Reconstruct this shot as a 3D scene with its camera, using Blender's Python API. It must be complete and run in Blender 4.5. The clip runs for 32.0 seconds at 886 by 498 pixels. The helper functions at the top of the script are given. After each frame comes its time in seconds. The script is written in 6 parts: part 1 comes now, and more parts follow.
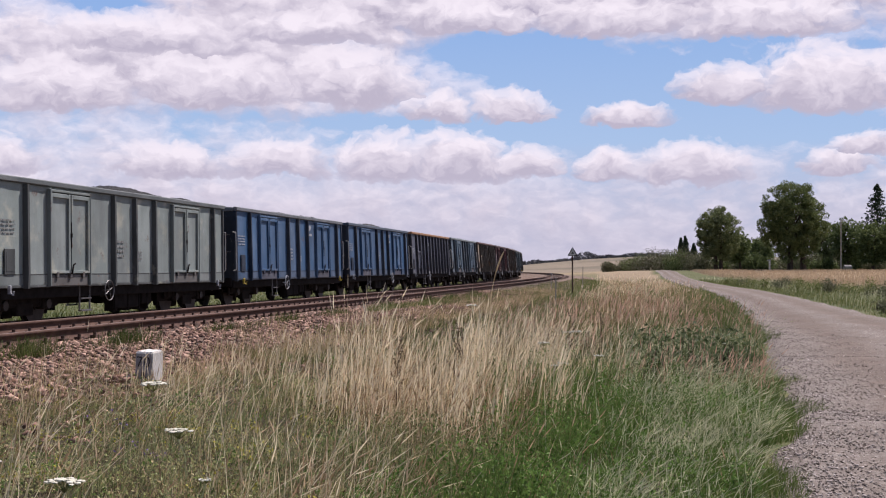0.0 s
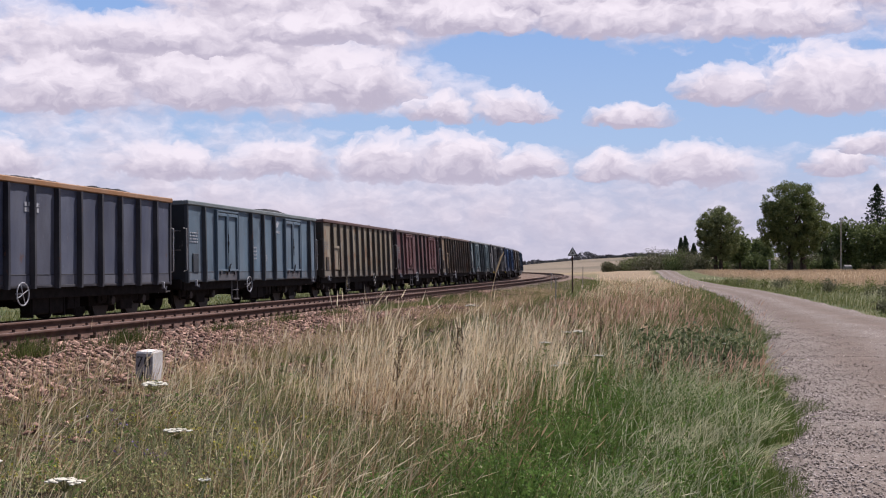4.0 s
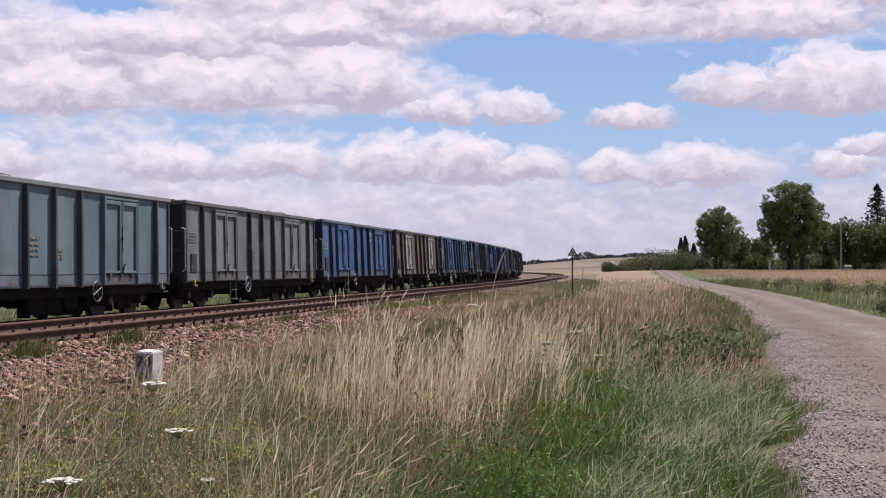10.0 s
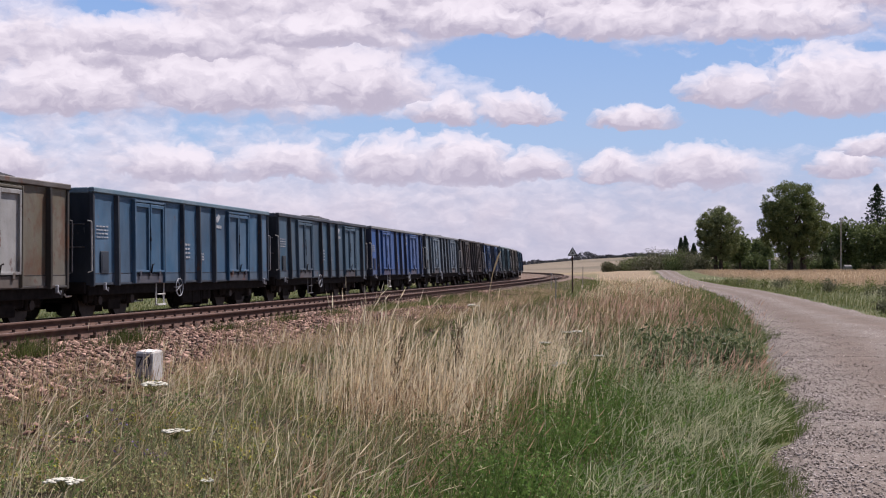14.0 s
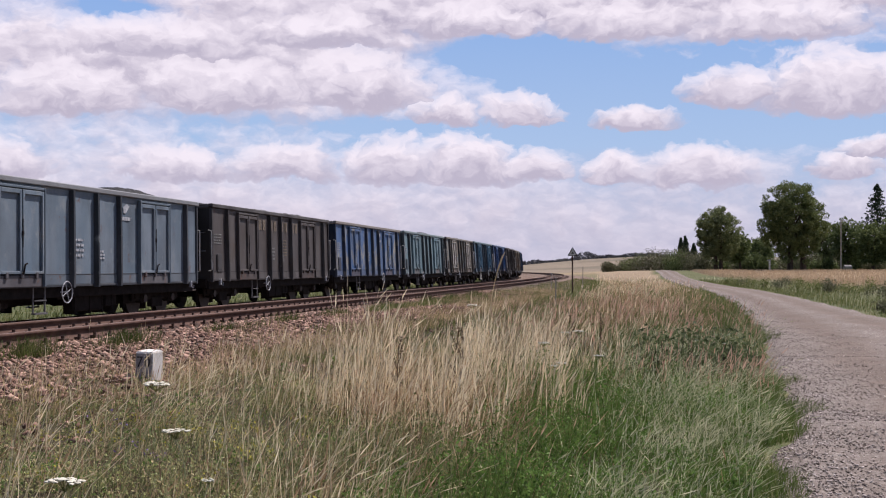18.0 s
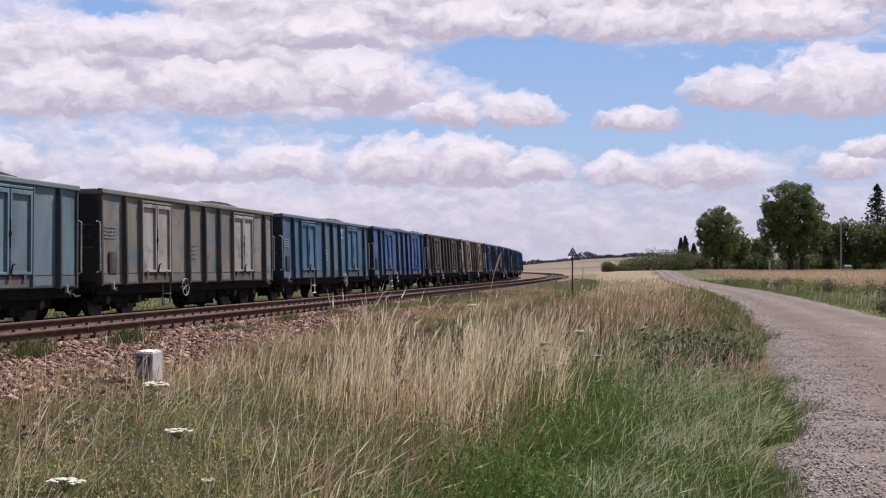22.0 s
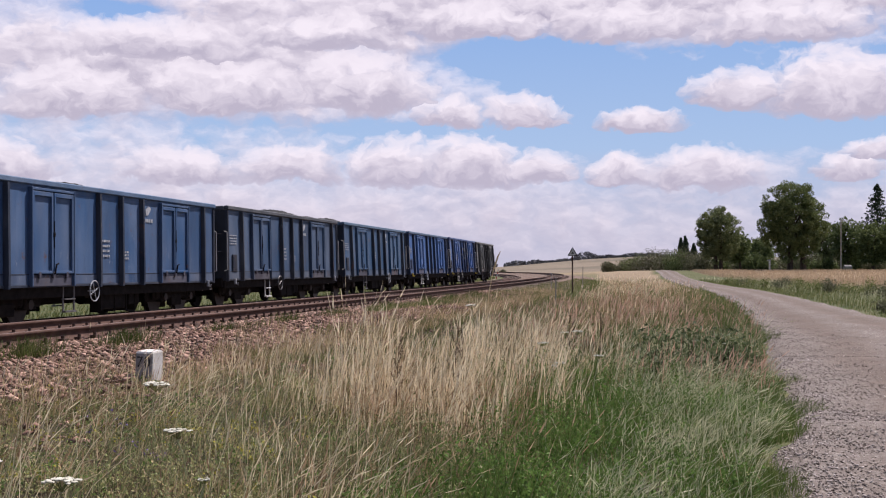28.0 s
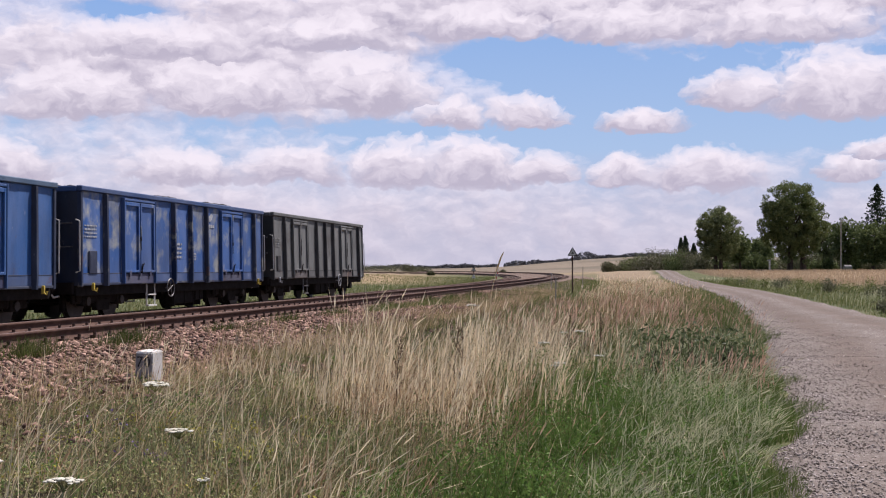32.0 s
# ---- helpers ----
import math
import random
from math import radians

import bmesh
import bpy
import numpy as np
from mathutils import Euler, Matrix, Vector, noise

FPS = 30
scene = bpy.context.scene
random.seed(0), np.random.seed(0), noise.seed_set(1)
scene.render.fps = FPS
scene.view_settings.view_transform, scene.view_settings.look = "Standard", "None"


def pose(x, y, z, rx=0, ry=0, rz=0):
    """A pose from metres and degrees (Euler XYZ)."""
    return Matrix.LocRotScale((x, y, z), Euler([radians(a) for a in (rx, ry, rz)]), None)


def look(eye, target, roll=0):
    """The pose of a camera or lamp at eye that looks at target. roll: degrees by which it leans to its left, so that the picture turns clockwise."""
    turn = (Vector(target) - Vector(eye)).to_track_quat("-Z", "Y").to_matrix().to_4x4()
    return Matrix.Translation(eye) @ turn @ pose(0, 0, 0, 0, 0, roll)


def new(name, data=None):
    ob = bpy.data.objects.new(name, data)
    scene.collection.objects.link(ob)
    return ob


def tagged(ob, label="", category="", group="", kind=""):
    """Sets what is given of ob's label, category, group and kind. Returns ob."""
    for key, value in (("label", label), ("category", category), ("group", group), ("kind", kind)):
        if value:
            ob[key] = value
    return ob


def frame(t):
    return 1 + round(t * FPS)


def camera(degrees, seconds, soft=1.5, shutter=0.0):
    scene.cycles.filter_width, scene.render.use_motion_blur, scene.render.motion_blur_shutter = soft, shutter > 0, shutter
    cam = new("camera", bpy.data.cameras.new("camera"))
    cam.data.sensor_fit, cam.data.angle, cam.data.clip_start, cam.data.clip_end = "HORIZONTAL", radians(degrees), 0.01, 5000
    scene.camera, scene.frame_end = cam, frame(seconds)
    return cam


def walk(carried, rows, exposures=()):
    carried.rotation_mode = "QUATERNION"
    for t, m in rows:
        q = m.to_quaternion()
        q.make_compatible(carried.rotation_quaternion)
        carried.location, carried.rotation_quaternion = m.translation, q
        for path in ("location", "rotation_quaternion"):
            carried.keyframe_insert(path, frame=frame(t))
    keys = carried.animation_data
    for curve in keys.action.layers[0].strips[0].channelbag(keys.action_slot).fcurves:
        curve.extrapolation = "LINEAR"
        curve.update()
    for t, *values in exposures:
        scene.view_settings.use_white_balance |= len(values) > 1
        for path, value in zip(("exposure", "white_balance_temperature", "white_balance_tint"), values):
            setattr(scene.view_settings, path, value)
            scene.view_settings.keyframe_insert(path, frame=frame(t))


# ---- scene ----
cam = camera(40.563, 32.0, soft=1.15, shutter=0.0)
EYE = 1.5
PITCH = 0.921
walk(cam, [(0.0, pose(0, 0, EYE, 90 + PITCH, 0, 0)), (32.0, pose(0, 0, EYE, 90 + PITCH, 0, 0))],
     exposures=[(0.0, 0.62, 6350.0, 21.0), (32.0, 0.62, 6350.0, 21.0)])

# ---- sky and sun ----
SUN_EL, SUN_AZ = 57.0, 46.0   # degrees; azimuth to the right of +y
world = bpy.data.worlds.new("sky")
scene.world = world
world.use_nodes = True
wn, wl = world.node_tree.nodes, world.node_tree.links
wn.clear()
sky = wn.new("ShaderNodeTexSky")
sky.sky_type = "NISHITA"
sky.sun_disc = False
sky.sun_elevation = radians(SUN_EL)
sky.sun_rotation = radians(SUN_AZ)
sky.air_density, sky.dust_density, sky.ozone_density = 1.0, 0.6, 1.5
bgn = wn.new("ShaderNodeBackground")
bgn.inputs["Strength"].default_value = 0.05
wout = wn.new("ShaderNodeOutputWorld")
wl.new(sky.outputs[0], bgn.inputs["Color"])
wl.new(bgn.outputs[0], wout.inputs[0])

sun_data = bpy.data.lights.new("sun", "SUN")
sun_data.energy, sun_data.angle, sun_data.color = 4.8, radians(0.55), (1.0, 0.95, 0.87)
sun = new("sun", sun_data)
se, sa = radians(SUN_EL), radians(SUN_AZ)
sun.matrix_world = look((math.sin(sa) * math.cos(se) * 200, math.cos(sa) * math.cos(se) * 200, math.sin(se) * 200), (0, 0, 0))


# ---- materials ----
class Nodes:
    """Short hand for a node material."""
    def __init__(self, name, rough=0.8, metal=0.0, spec=0.3):
        self.m = bpy.data.materials.new(name)
        self.m.use_nodes = True
        self.n, self.l = self.m.node_tree.nodes, self.m.node_tree.links
        self.b = self.n["Principled BSDF"]
        self.b.inputs["Roughness"].default_value = rough
        self.b.inputs["Metallic"].default_value = metal
        self.b.inputs["Specular IOR Level"].default_value = spec
        self.co = self.n.new("ShaderNodeTexCoord").outputs["Object"]

    def put(self, value, socket):
        if isinstance(value, bpy.types.NodeSocket):
            self.l.new(value, socket)
        elif isinstance(value, (tuple, list)) and len(value) == 3 and socket.type == "RGBA":
            socket.default_value = (*value, 1)
        else:
            socket.default_value = value

    def noise(self, scale, detail=4, rough=0.55, co=None, stretch=None, kind="Fac"):
        co = co or self.co
        if stretch:
            mp = self.n.new("ShaderNodeMapping")
            mp.inputs["Scale"].default_value = stretch
            self.l.new(co, mp.inputs[0])
            co = mp.outputs[0]
        t = self.n.new("ShaderNodeTexNoise")
        t.inputs["Scale"].default_value, t.inputs["Detail"].default_value = scale, detail
        t.inputs["Roughness"].default_value = rough
        self.l.new(co, t.inputs["Vector"])
        return t.outputs[kind]

    def voronoi(self, scale, out="Color", co=None):
        t = self.n.new("ShaderNodeTexVoronoi")
        t.inputs["Scale"].default_value = scale
        self.l.new(co or self.co, t.inputs["Vector"])
        return t.outputs[out]

    def ramp(self, fac, stops):
        r = self.n.new("ShaderNodeValToRGB")
        els = r.color_ramp.elements
        while len(els) < len(stops):
            els.new(0.5)
        for e, (p, c) in zip(els, stops):
            e.position = p
            e.color = (c, c, c, 1) if isinstance(c, (int, float)) else (*c, 1)
        self.put(fac, r.inputs[0])
        return r.outputs[0]

    def mix(self, fac, a, b, blend="MIX"):
        x = self.n.new("ShaderNodeMix")
        x.data_type, x.blend_type = "RGBA", blend
        self.put(fac, x.inputs[0]), self.put(a, x.inputs[6]), self.put(b, x.inputs[7])
        return x.outputs[2]

    def math(self, op, a, b=0.0, clamp=False):
        x = self.n.new("ShaderNodeMath")
        x.operation, x.use_clamp = op, clamp
        self.put(a, x.inputs[0]), self.put(b, x.inputs[1])
        return x.outputs[0]

    def axis(self, i, co=None):
        x = self.n.new("ShaderNodeSeparateXYZ")
        self.l.new(co or self.co, x.inputs[0])
        return x.outputs[i]

    def random(self):
        return self.n.new("ShaderNodeObjectInfo").outputs["Random"]

    def island(self):
        return self.n.new("ShaderNodeNewGeometry").outputs["Random Per Island"]

    def color(self, c):
        self.put(c, self.b.inputs["Base Color"])
        return self

    def bump(self, height, strength=0.3, dist=0.01):
        x = self.n.new("ShaderNodeBump")
        x.inputs["Strength"].default_value, x.inputs["Distance"].default_value = strength, dist
        self.put(height, x.inputs["Height"])
        self.l.new(x.outputs[0], self.b.inputs["Normal"])
        return self


def lerp3(a, b, f):
    return tuple(x + (y - x) * f for x, y in zip(a, b))


def paint(name, base, patch=None, amount=0.0, rust=0.15, grime=0.35, light=0.25, spec=0.25):
    """Weathered wagon paint: faded streaks, patches of another coat, rust, coal grime low down and under the top rail."""
    k = Nodes(name, 0.62, 0.0, spec)
    ri = k.math("MULTIPLY", k.random(), 30.0)
    vec = k.n.new("ShaderNodeVectorMath")
    vec.operation = "ADD"
    k.l.new(k.co, vec.inputs[0])
    k.l.new(ri, vec.inputs[1])
    v = vec.outputs[0]
    fade = k.noise(0.9, 5, 0.6, v, (1.0, 1.0, 0.45))
    col = k.mix(k.ramp(fade, [(0.35, 0.0), (0.7, 1.0)]), base, lerp3(base, (0.62, 0.64, 0.66), light))
    if patch:
        pn = k.noise(1.25, 6, 0.62, v, (1, 1, 0.95))
        col = k.mix(k.ramp(pn, [(0.6 - 0.24 * amount, 0.0), (0.75 - 0.24 * amount, 0.9)]), col, patch)
    rn = k.noise(2.4, 8, 0.7, v, (1.0, 1.0, 0.85))
    col = k.mix(k.ramp(rn, [(0.66 - 0.2 * rust, 0.0), (0.74 - 0.2 * rust, 0.85)]), col, (0.11, 0.05, 0.03))
    streak = k.noise(2.6, 5, 0.6, v, (1.0, 1.0, 0.14))
    col = k.mix(k.math("MULTIPLY", k.ramp(streak, [(0.45, 0.0), (0.75, 1.0)]), 0.6 * grime), col, (0.045, 0.042, 0.045))
    soot = k.ramp(k.noise(0.55, 6, 0.65, v, (1.0, 1.0, 0.7)), [(0.48, 0.0), (0.68, 1.0)])
    col = k.mix(k.math("MULTIPLY", soot, grime), col, lerp3(base, (0.03, 0.027, 0.028), 0.75))
    scuff = k.ramp(k.noise(7.0, 4, 0.7, v, (1.0, 1.0, 0.35)), [(0.66, 0.0), (0.74, 1.0)])
    col = k.mix(k.math("MULTIPLY", scuff, 0.55), col, lerp3(base, (0.5, 0.5, 0.48), 0.5))
    speck = k.noise(26.0, 3, 0.7, v)
    col = k.mix(k.math("MULTIPLY", k.ramp(speck, [(0.55, 0.0), (0.75, 1.0)]), 0.3), col, lerp3(base, (0.02, 0.02, 0.02), 0.7))
    tone = k.math("ADD", k.math("MULTIPLY", k.math("FRACT", k.math("MULTIPLY", ri, 1.37)), 0.3), 0.0)
    col = k.mix(tone, col, lerp3(base, (0.05, 0.048, 0.05), 0.6))
    k.color(col)
    k.put(k.ramp(fade, [(0.3, 0.5), (0.8, 0.78)]), k.b.inputs["Roughness"])
    k.bump(k.math("ADD", k.math("MULTIPLY", k.noise(1.3, 2, 0.5, v), 2.0), k.math("MULTIPLY", k.noise(14, 3), 0.4)), 0.25, 0.02)
    return k.m


def simple(name, base, other, scale=6.0, rough=0.8, metal=0.0, spec=0.3, bump=0.25, dist=0.006, fine=60.0):
    k = Nodes(name, rough, metal, spec)
    n1 = k.noise(scale, 6, 0.6)
    n2 = k.noise(fine, 3, 0.6)
    c = k.mix(k.ramp(n1, [(0.35, 0.0), (0.68, 1.0)]), base, other)
    c = k.mix(k.math("MULTIPLY", k.ramp(n2, [(0.4, 0.0), (0.8, 1.0)]), 0.4), c, lerp3(other, (0.02, 0.02, 0.02), 0.5))
    k.color(c).bump(k.math("ADD", n1, n2), bump, dist)
    return k.m


def foliage(name, dark, light, dry=None, rough=0.6, trans=0.25):
    """Leaves or blades whose tone changes from one to the next."""
    k = Nodes(name, rough, 0.0, 0.05)
    r = k.island()
    c = k.mix(r, dark, light)
    if dry:
        c = k.mix(k.ramp(k.math("FRACT", k.math("MULTIPLY", r, 7.13)), [(0.62, 0.0), (0.9, 1.0)]), c, dry)
    big = k.noise(1.3, 4)
    c = k.mix(k.math("MULTIPLY", k.ramp(big, [(0.42, 0.0), (0.6, 1.0)]), 0.5), c, lerp3(dark, light, 0.05))
    k.color(c)
    tr = k.n.new("ShaderNodeBsdfTranslucent")
    k.put(c, tr.inputs[0])
    ms = k.n.new("ShaderNodeMixShader")
    ms.inputs[0].default_value = trans
    k.l.new(k.b.outputs[0], ms.inputs[1]), k.l.new(tr.outputs[0], ms.inputs[2])
    k.l.new(ms.outputs[0], k.n["Material Output"].inputs[0])
    return k.m


M = {}
# black steel and bogie: deepened further for the shade beneath the wagons
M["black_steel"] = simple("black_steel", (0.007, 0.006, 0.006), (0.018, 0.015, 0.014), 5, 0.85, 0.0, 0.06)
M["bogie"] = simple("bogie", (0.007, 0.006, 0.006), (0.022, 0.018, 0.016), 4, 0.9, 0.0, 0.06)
M["wheel"] = simple("wheel", (0.0106, 0.0088, 0.0086), (0.0396, 0.0282, 0.0232), 5, 0.6, 0.3)
M["coal"] = simple("coal", (0.006, 0.006, 0.007), (0.018, 0.018, 0.02), 9, 0.75, 0.0, 0.25, 1.0, 0.06, 22)
M["white_paint"] = simple("white_paint", (0.634, 0.634, 0.602), (0.44, 0.431, 0.404), 9, 0.6)
M["worn_white"] = simple("worn_white", (0.4, 0.42, 0.44), (0.15, 0.16, 0.19), 16, 0.7)
M["faint_white"] = simple("faint_white", (0.229, 0.238, 0.232), (0.106, 0.106, 0.103), 9, 0.8)
M["yellow_paint"] = simple("yellow_paint", (0.572, 0.44, 0.0516), (0.352, 0.264, 0.0516), 9, 0.6)
M["bare_steel"] = simple("bare_steel", (0.176, 0.176, 0.181), (0.088, 0.0792, 0.0731), 9, 0.5, 0.6)
M["rail_side"] = simple("rail_side", (0.0616, 0.0326, 0.0241), (0.11, 0.0616, 0.0456), 5, 0.85, 0.0, 0.2, 0.4)
M["rail_top"] = simple("rail_top", (0.123, 0.0748, 0.0559), (0.185, 0.123, 0.0989), 3, 0.55, 0.15)
M["clip"] = simple("clip", (0.0396, 0.0246, 0.0189), (0.0792, 0.044, 0.0327), 8, 0.85)
M["sleeper"] = simple("sleeper", (0.088, 0.0616, 0.0473), (0.167, 0.123, 0.0989), 4, 0.9, 0.0, 0.2, 0.6, 0.01)
M["concrete"] = simple("concrete", (0.669, 0.651, 0.619), (0.493, 0.475, 0.447), 7, 0.9, 0.0, 0.2, 0.5)
M["post_shade_front"] = simple("post_shade_front", (0.317, 0.299, 0.301), (0.176, 0.167, 0.172), 8, 0.9, 0.0, 0.2, 0.5)
M["ink"] = simple("ink", (0.0176, 0.0176, 0.0189), (0.044, 0.044, 0.043), 20, 0.8)
M["bark"] = simple("bark", (0.044, 0.0334, 0.0241), (0.088, 0.0704, 0.0516), 3, 0.95, 0, 0.2, 1.0, 0.05, 14)
M["grey_wood"] = simple("grey_wood", (0.352, 0.343, 0.318), (0.246, 0.229, 0.206), 4, 0.9)
M["red_paint"] = simple("red_paint", (0.44, 0.044, 0.0344), (0.308, 0.044, 0.0344), 8, 0.6)
M["roof"] = simple("roof", (0.264, 0.264, 0.249), (0.176, 0.167, 0.155), 2, 0.9)


# ---- mesh helpers ----
def box(bm, x0, x1, y0, y1, z0, z1, bevel=0.0):
    vs = [bm.verts.new(p) for p in ((x0, y0, z0), (x1, y0, z0), (x1, y1, z0), (x0, y1, z0),
                                    (x0, y0, z1), (x1, y0, z1), (x1, y1, z1), (x0, y1, z1))]
    fs = [bm.faces.new([vs[i] for i in q]) for q in ((0, 3, 2, 1), (4, 5, 6, 7), (0, 1, 5, 4), (1, 2, 6, 5), (2, 3, 7, 6), (3, 0, 4, 7))]
    if bevel:
        es = {e for f in fs for e in f.edges}
        bmesh.ops.bevel(bm, geom=list(es), offset=bevel, segments=1, affect="EDGES", clamp_overlap=True)


def tube(bm, points, radius, sides=6, radii=None):
    """A tube along a line of points."""
    pts = [Vector(p) for p in points]
    rings = []
    for i, p in enumerate(pts):
        d = (pts[min(i + 1, len(pts) - 1)] - pts[max(i - 1, 0)]).normalized()
        a = d.orthogonal().normalized() if i == 0 else (a - d * a.dot(d)).normalized()
        b = d.cross(a)
        r = radii[i] if radii else radius
        rings.append([bm.verts.new(p + (a * math.cos(w) + b * math.sin(w)) * r) for w in (2 * math.pi * j / sides for j in range(sides))])
    for r0, r1 in zip(rings, rings[1:]):
        for j in range(sides):
            bm.faces.new((r0[j], r0[(j + 1) % sides], r1[(j + 1) % sides], r1[j]))
    bm.faces.new(rings[0][::-1]), bm.faces.new(rings[-1])


def disc(bm, c, axis, r, half, sides=20, hub=0.0):
    """A wheel-like disc about an axis, thicker at the rim."""
    a = Vector(axis).normalized()
    tube(bm, [Vector(c) - a * half, Vector(c) + a * half], r, sides)
    if hub:
        tube(bm, [Vector(c) - a * (half + hub), Vector(c) + a * (half + hub)], r * 0.3, 10)


def ring(bm, c, axis, r, thick, sides=20):
    a = Vector(axis).normalized()
    u = a.orthogonal().normalized()
    w = a.cross(u)
    rings = []
    for i in range(sides):
        t = 2 * math.pi * i / sides
        d = u * math.cos(t) + w * math.sin(t)
        rings.append([bm.verts.new(Vector(c) + d * r + (d * math.cos(q) + a * math.sin(q)) * thick) for q in (2 * math.pi * j / 6 for j in range(6))])
    for i in range(sides):
        r0, r1 = rings[i], rings[(i + 1) % sides]
        for j in range(6):
            bm.faces.new((r0[j], r0[(j + 1) % 6], r1[(j + 1) % 6], r1[j]))


def mesh_of(name, bm, material=None, smooth=False):
    me = bpy.data.meshes.new(name)
    bmesh.ops.recalc_face_normals(bm, faces=bm.faces)
    if smooth:
        for f in bm.faces:
            f.smooth = True
    bm.to_mesh(me)
    bm.free()
    if material:
        me.materials.append(material)
    return me


def part(name, bm, material, parent, label="", smooth=False):
    ob = new(name, mesh_of(name, bm, material, smooth))
    ob.parent = parent
    if label:
        tagged(ob, label)
    return ob


def array_mesh(name, verts, faces_flat, counts, material):
    """A mesh from arrays, quickly."""
    me = bpy.data.meshes.new(name)
    me.vertices.add(len(verts))
    me.vertices.foreach_set("co", np.asarray(verts, np.float32).ravel())
    counts = np.asarray(counts, np.int32)
    me.loops.add(int(counts.sum()))
    me.loops.foreach_set("vertex_index", np.asarray(faces_flat, np.int32))
    me.polygons.add(len(counts))
    me.polygons.foreach_set("loop_start", np.concatenate([[0], np.cumsum(counts)[:-1]]).astype(np.int32))
    me.update(calc_edges=True)
    me.materials.append(material)
    return me


def grid_mesh(name, P, material):
    """A quad sheet from an array of points (rows, columns, 3)."""
    r, c = P.shape[:2]
    i = (np.arange(r - 1)[:, None] * c + np.arange(c - 1)[None, :]).ravel()
    q = np.stack([i, i + 1, i + c + 1, i + c], 1)
    me = array_mesh(name, P.reshape(-1, 3), q.ravel(), np.full(len(q), 4), material)
    me.polygons.foreach_set("use_smooth", np.ones(len(q), bool))
    return me


# ---- plan: the line of the tracks and the lie of the land ----
L_WAGON = 14.04
NEAR = 6.08            # the near track lies this far to the right of the far one
FAR_RAIL, NEAR_RAIL = 0.224, 0.694
_s = np.arange(-480.0, 620.0, 0.5)
_th = 0.18655 + np.concatenate([[0], np.cumsum(-0.003542 * np.clip((_s[1:] + 15.76) / 400.5, 0, 1) * 0.5)])
_x = np.concatenate([[0], np.cumsum(np.sin(_th[1:]) * 0.5)])
_y = np.concatenate([[0], np.cumsum(np.cos(_th[1:]) * 0.5)])
_i0 = int(np.argmin(abs(_s)))
_x, _y = _x - _x[_i0] - 11.378, _y - _y[_i0] + 20.0


def on_line(s, off=0.0):
    """x, y and heading (clockwise from +y) on the far track's centre line, off metres to its right."""
    x, y, th = np.interp(s, _s, _x), np.interp(s, _s, _y), np.interp(s, _s, _th)
    return x + off * np.cos(th), y - off * np.sin(th), th


def cant(s):
    """How far the outer rail of the far track is raised through the curve."""
    return 0.11 * np.clip((np.asarray(s, float) - 2.0) / 70.0, 0, 1)


def to_line(x, y):
    """Lateral offset from the far track and distance along it, for arrays of points."""
    x, y = np.asarray(x, float), np.asarray(y, float)
    sh = x.shape
    x, y = x.ravel(), y.ravel()
    sx, sy = _x[::8], _y[::8]
    idx = np.empty(len(x), int)
    for a in range(0, len(x), 4000):
        d = (x[a:a + 4000, None] - sx) ** 2 + (y[a:a + 4000, None] - sy) ** 2
        idx[a:a + 4000] = d.argmin(1)
    idx = idx * 8
    th = _th[idx]
    u = (x - _x[idx]) * np.cos(th) - (y - _y[idx]) * np.sin(th)
    s = _s[idx] + (x - _x[idx]) * np.sin(th) + (y - _y[idx]) * np.cos(th)
    return u.reshape(sh), s.reshape(sh)


def smooth(a, b, x):
    t = np.clip((x - a) / (b - a), 0, 1)
    return t * t * (3 - 2 * t)


def value_noise(x, y, seed=0):
    """Cheap smooth noise for arrays, about -1 to 1."""
    r = np.random.RandomState(seed)
    out = 0
    for k in range(5):
        a, b, p, q = r.uniform(-1, 1, 4)
        out = out + np.sin(x * a * 2.2 + y * b * 2.2 + p * 6 + 1.3 * np.sin(x * b * 1.3 - y * a * 1.7 + q * 5))
    return out / 3.2


PROFILE_U = [-400, -30, -7, -4.2, -2.4, 2.3, 4.0, 8.0, 9.6, 11.2, 13.2, 15.5, 400]
PROFILE_Z = [0.1, 0.1, -0.12, -0.12, 0.0, 0.0, 0.46, 0.46, 0.37, 0.24, 0.08, 0.0, 0.0]


def land(x, y):
    """Height of the ground."""
    u, s = to_line(x, y)
    z = np.interp(u, PROFILE_U, PROFILE_Z)
    dist = np.hypot(x, y)
    az = np.degrees(np.arctan2(x, np.maximum(y, 1e-3)))
    away = smooth(8, 40, abs(u))
    right = smooth(4, 10, az)
    z = z + away * right * 0.95 * smooth(140, 245, dist)
    # a low yellow knoll on the far side of the line
    z = z + away * 0.9 * np.exp(-((az + 2.6) / 1.9) ** 2) * smooth(90, 150, dist) * (1 - smooth(190, 320, dist))
    hill = np.interp(az, [-60, -6, -3, 0.5, 3, 5, 7, 9, 20, 60], [0.4, 0.4, 0.5, 1.4, 3.4, 8.0, 12.0, 14, 13, 10])
    z = z + np.where(y > 0, hill, 3) * smooth(420, 1500, dist)
    near = (1 - smooth(25, 70, dist)) * smooth(9.5, 13, abs(u))
    z = z + near * 0.05 * value_noise(x, y, 3)
    return z


ROAD_Y = [-60, 0, 7.6, 10.1, 12.1, 14.6, 19.0, 23.7, 28, 38, 49, 60, 79, 93, 128, 256, 420]
ROAD_X = [-17, -0.1, 1.98, 2.68, 3.42, 4.0, 4.95, 6.3, 7.2, 9.35, 11.7, 14.0, 17.3, 19.0, 24.4, 45.3, 74.0]


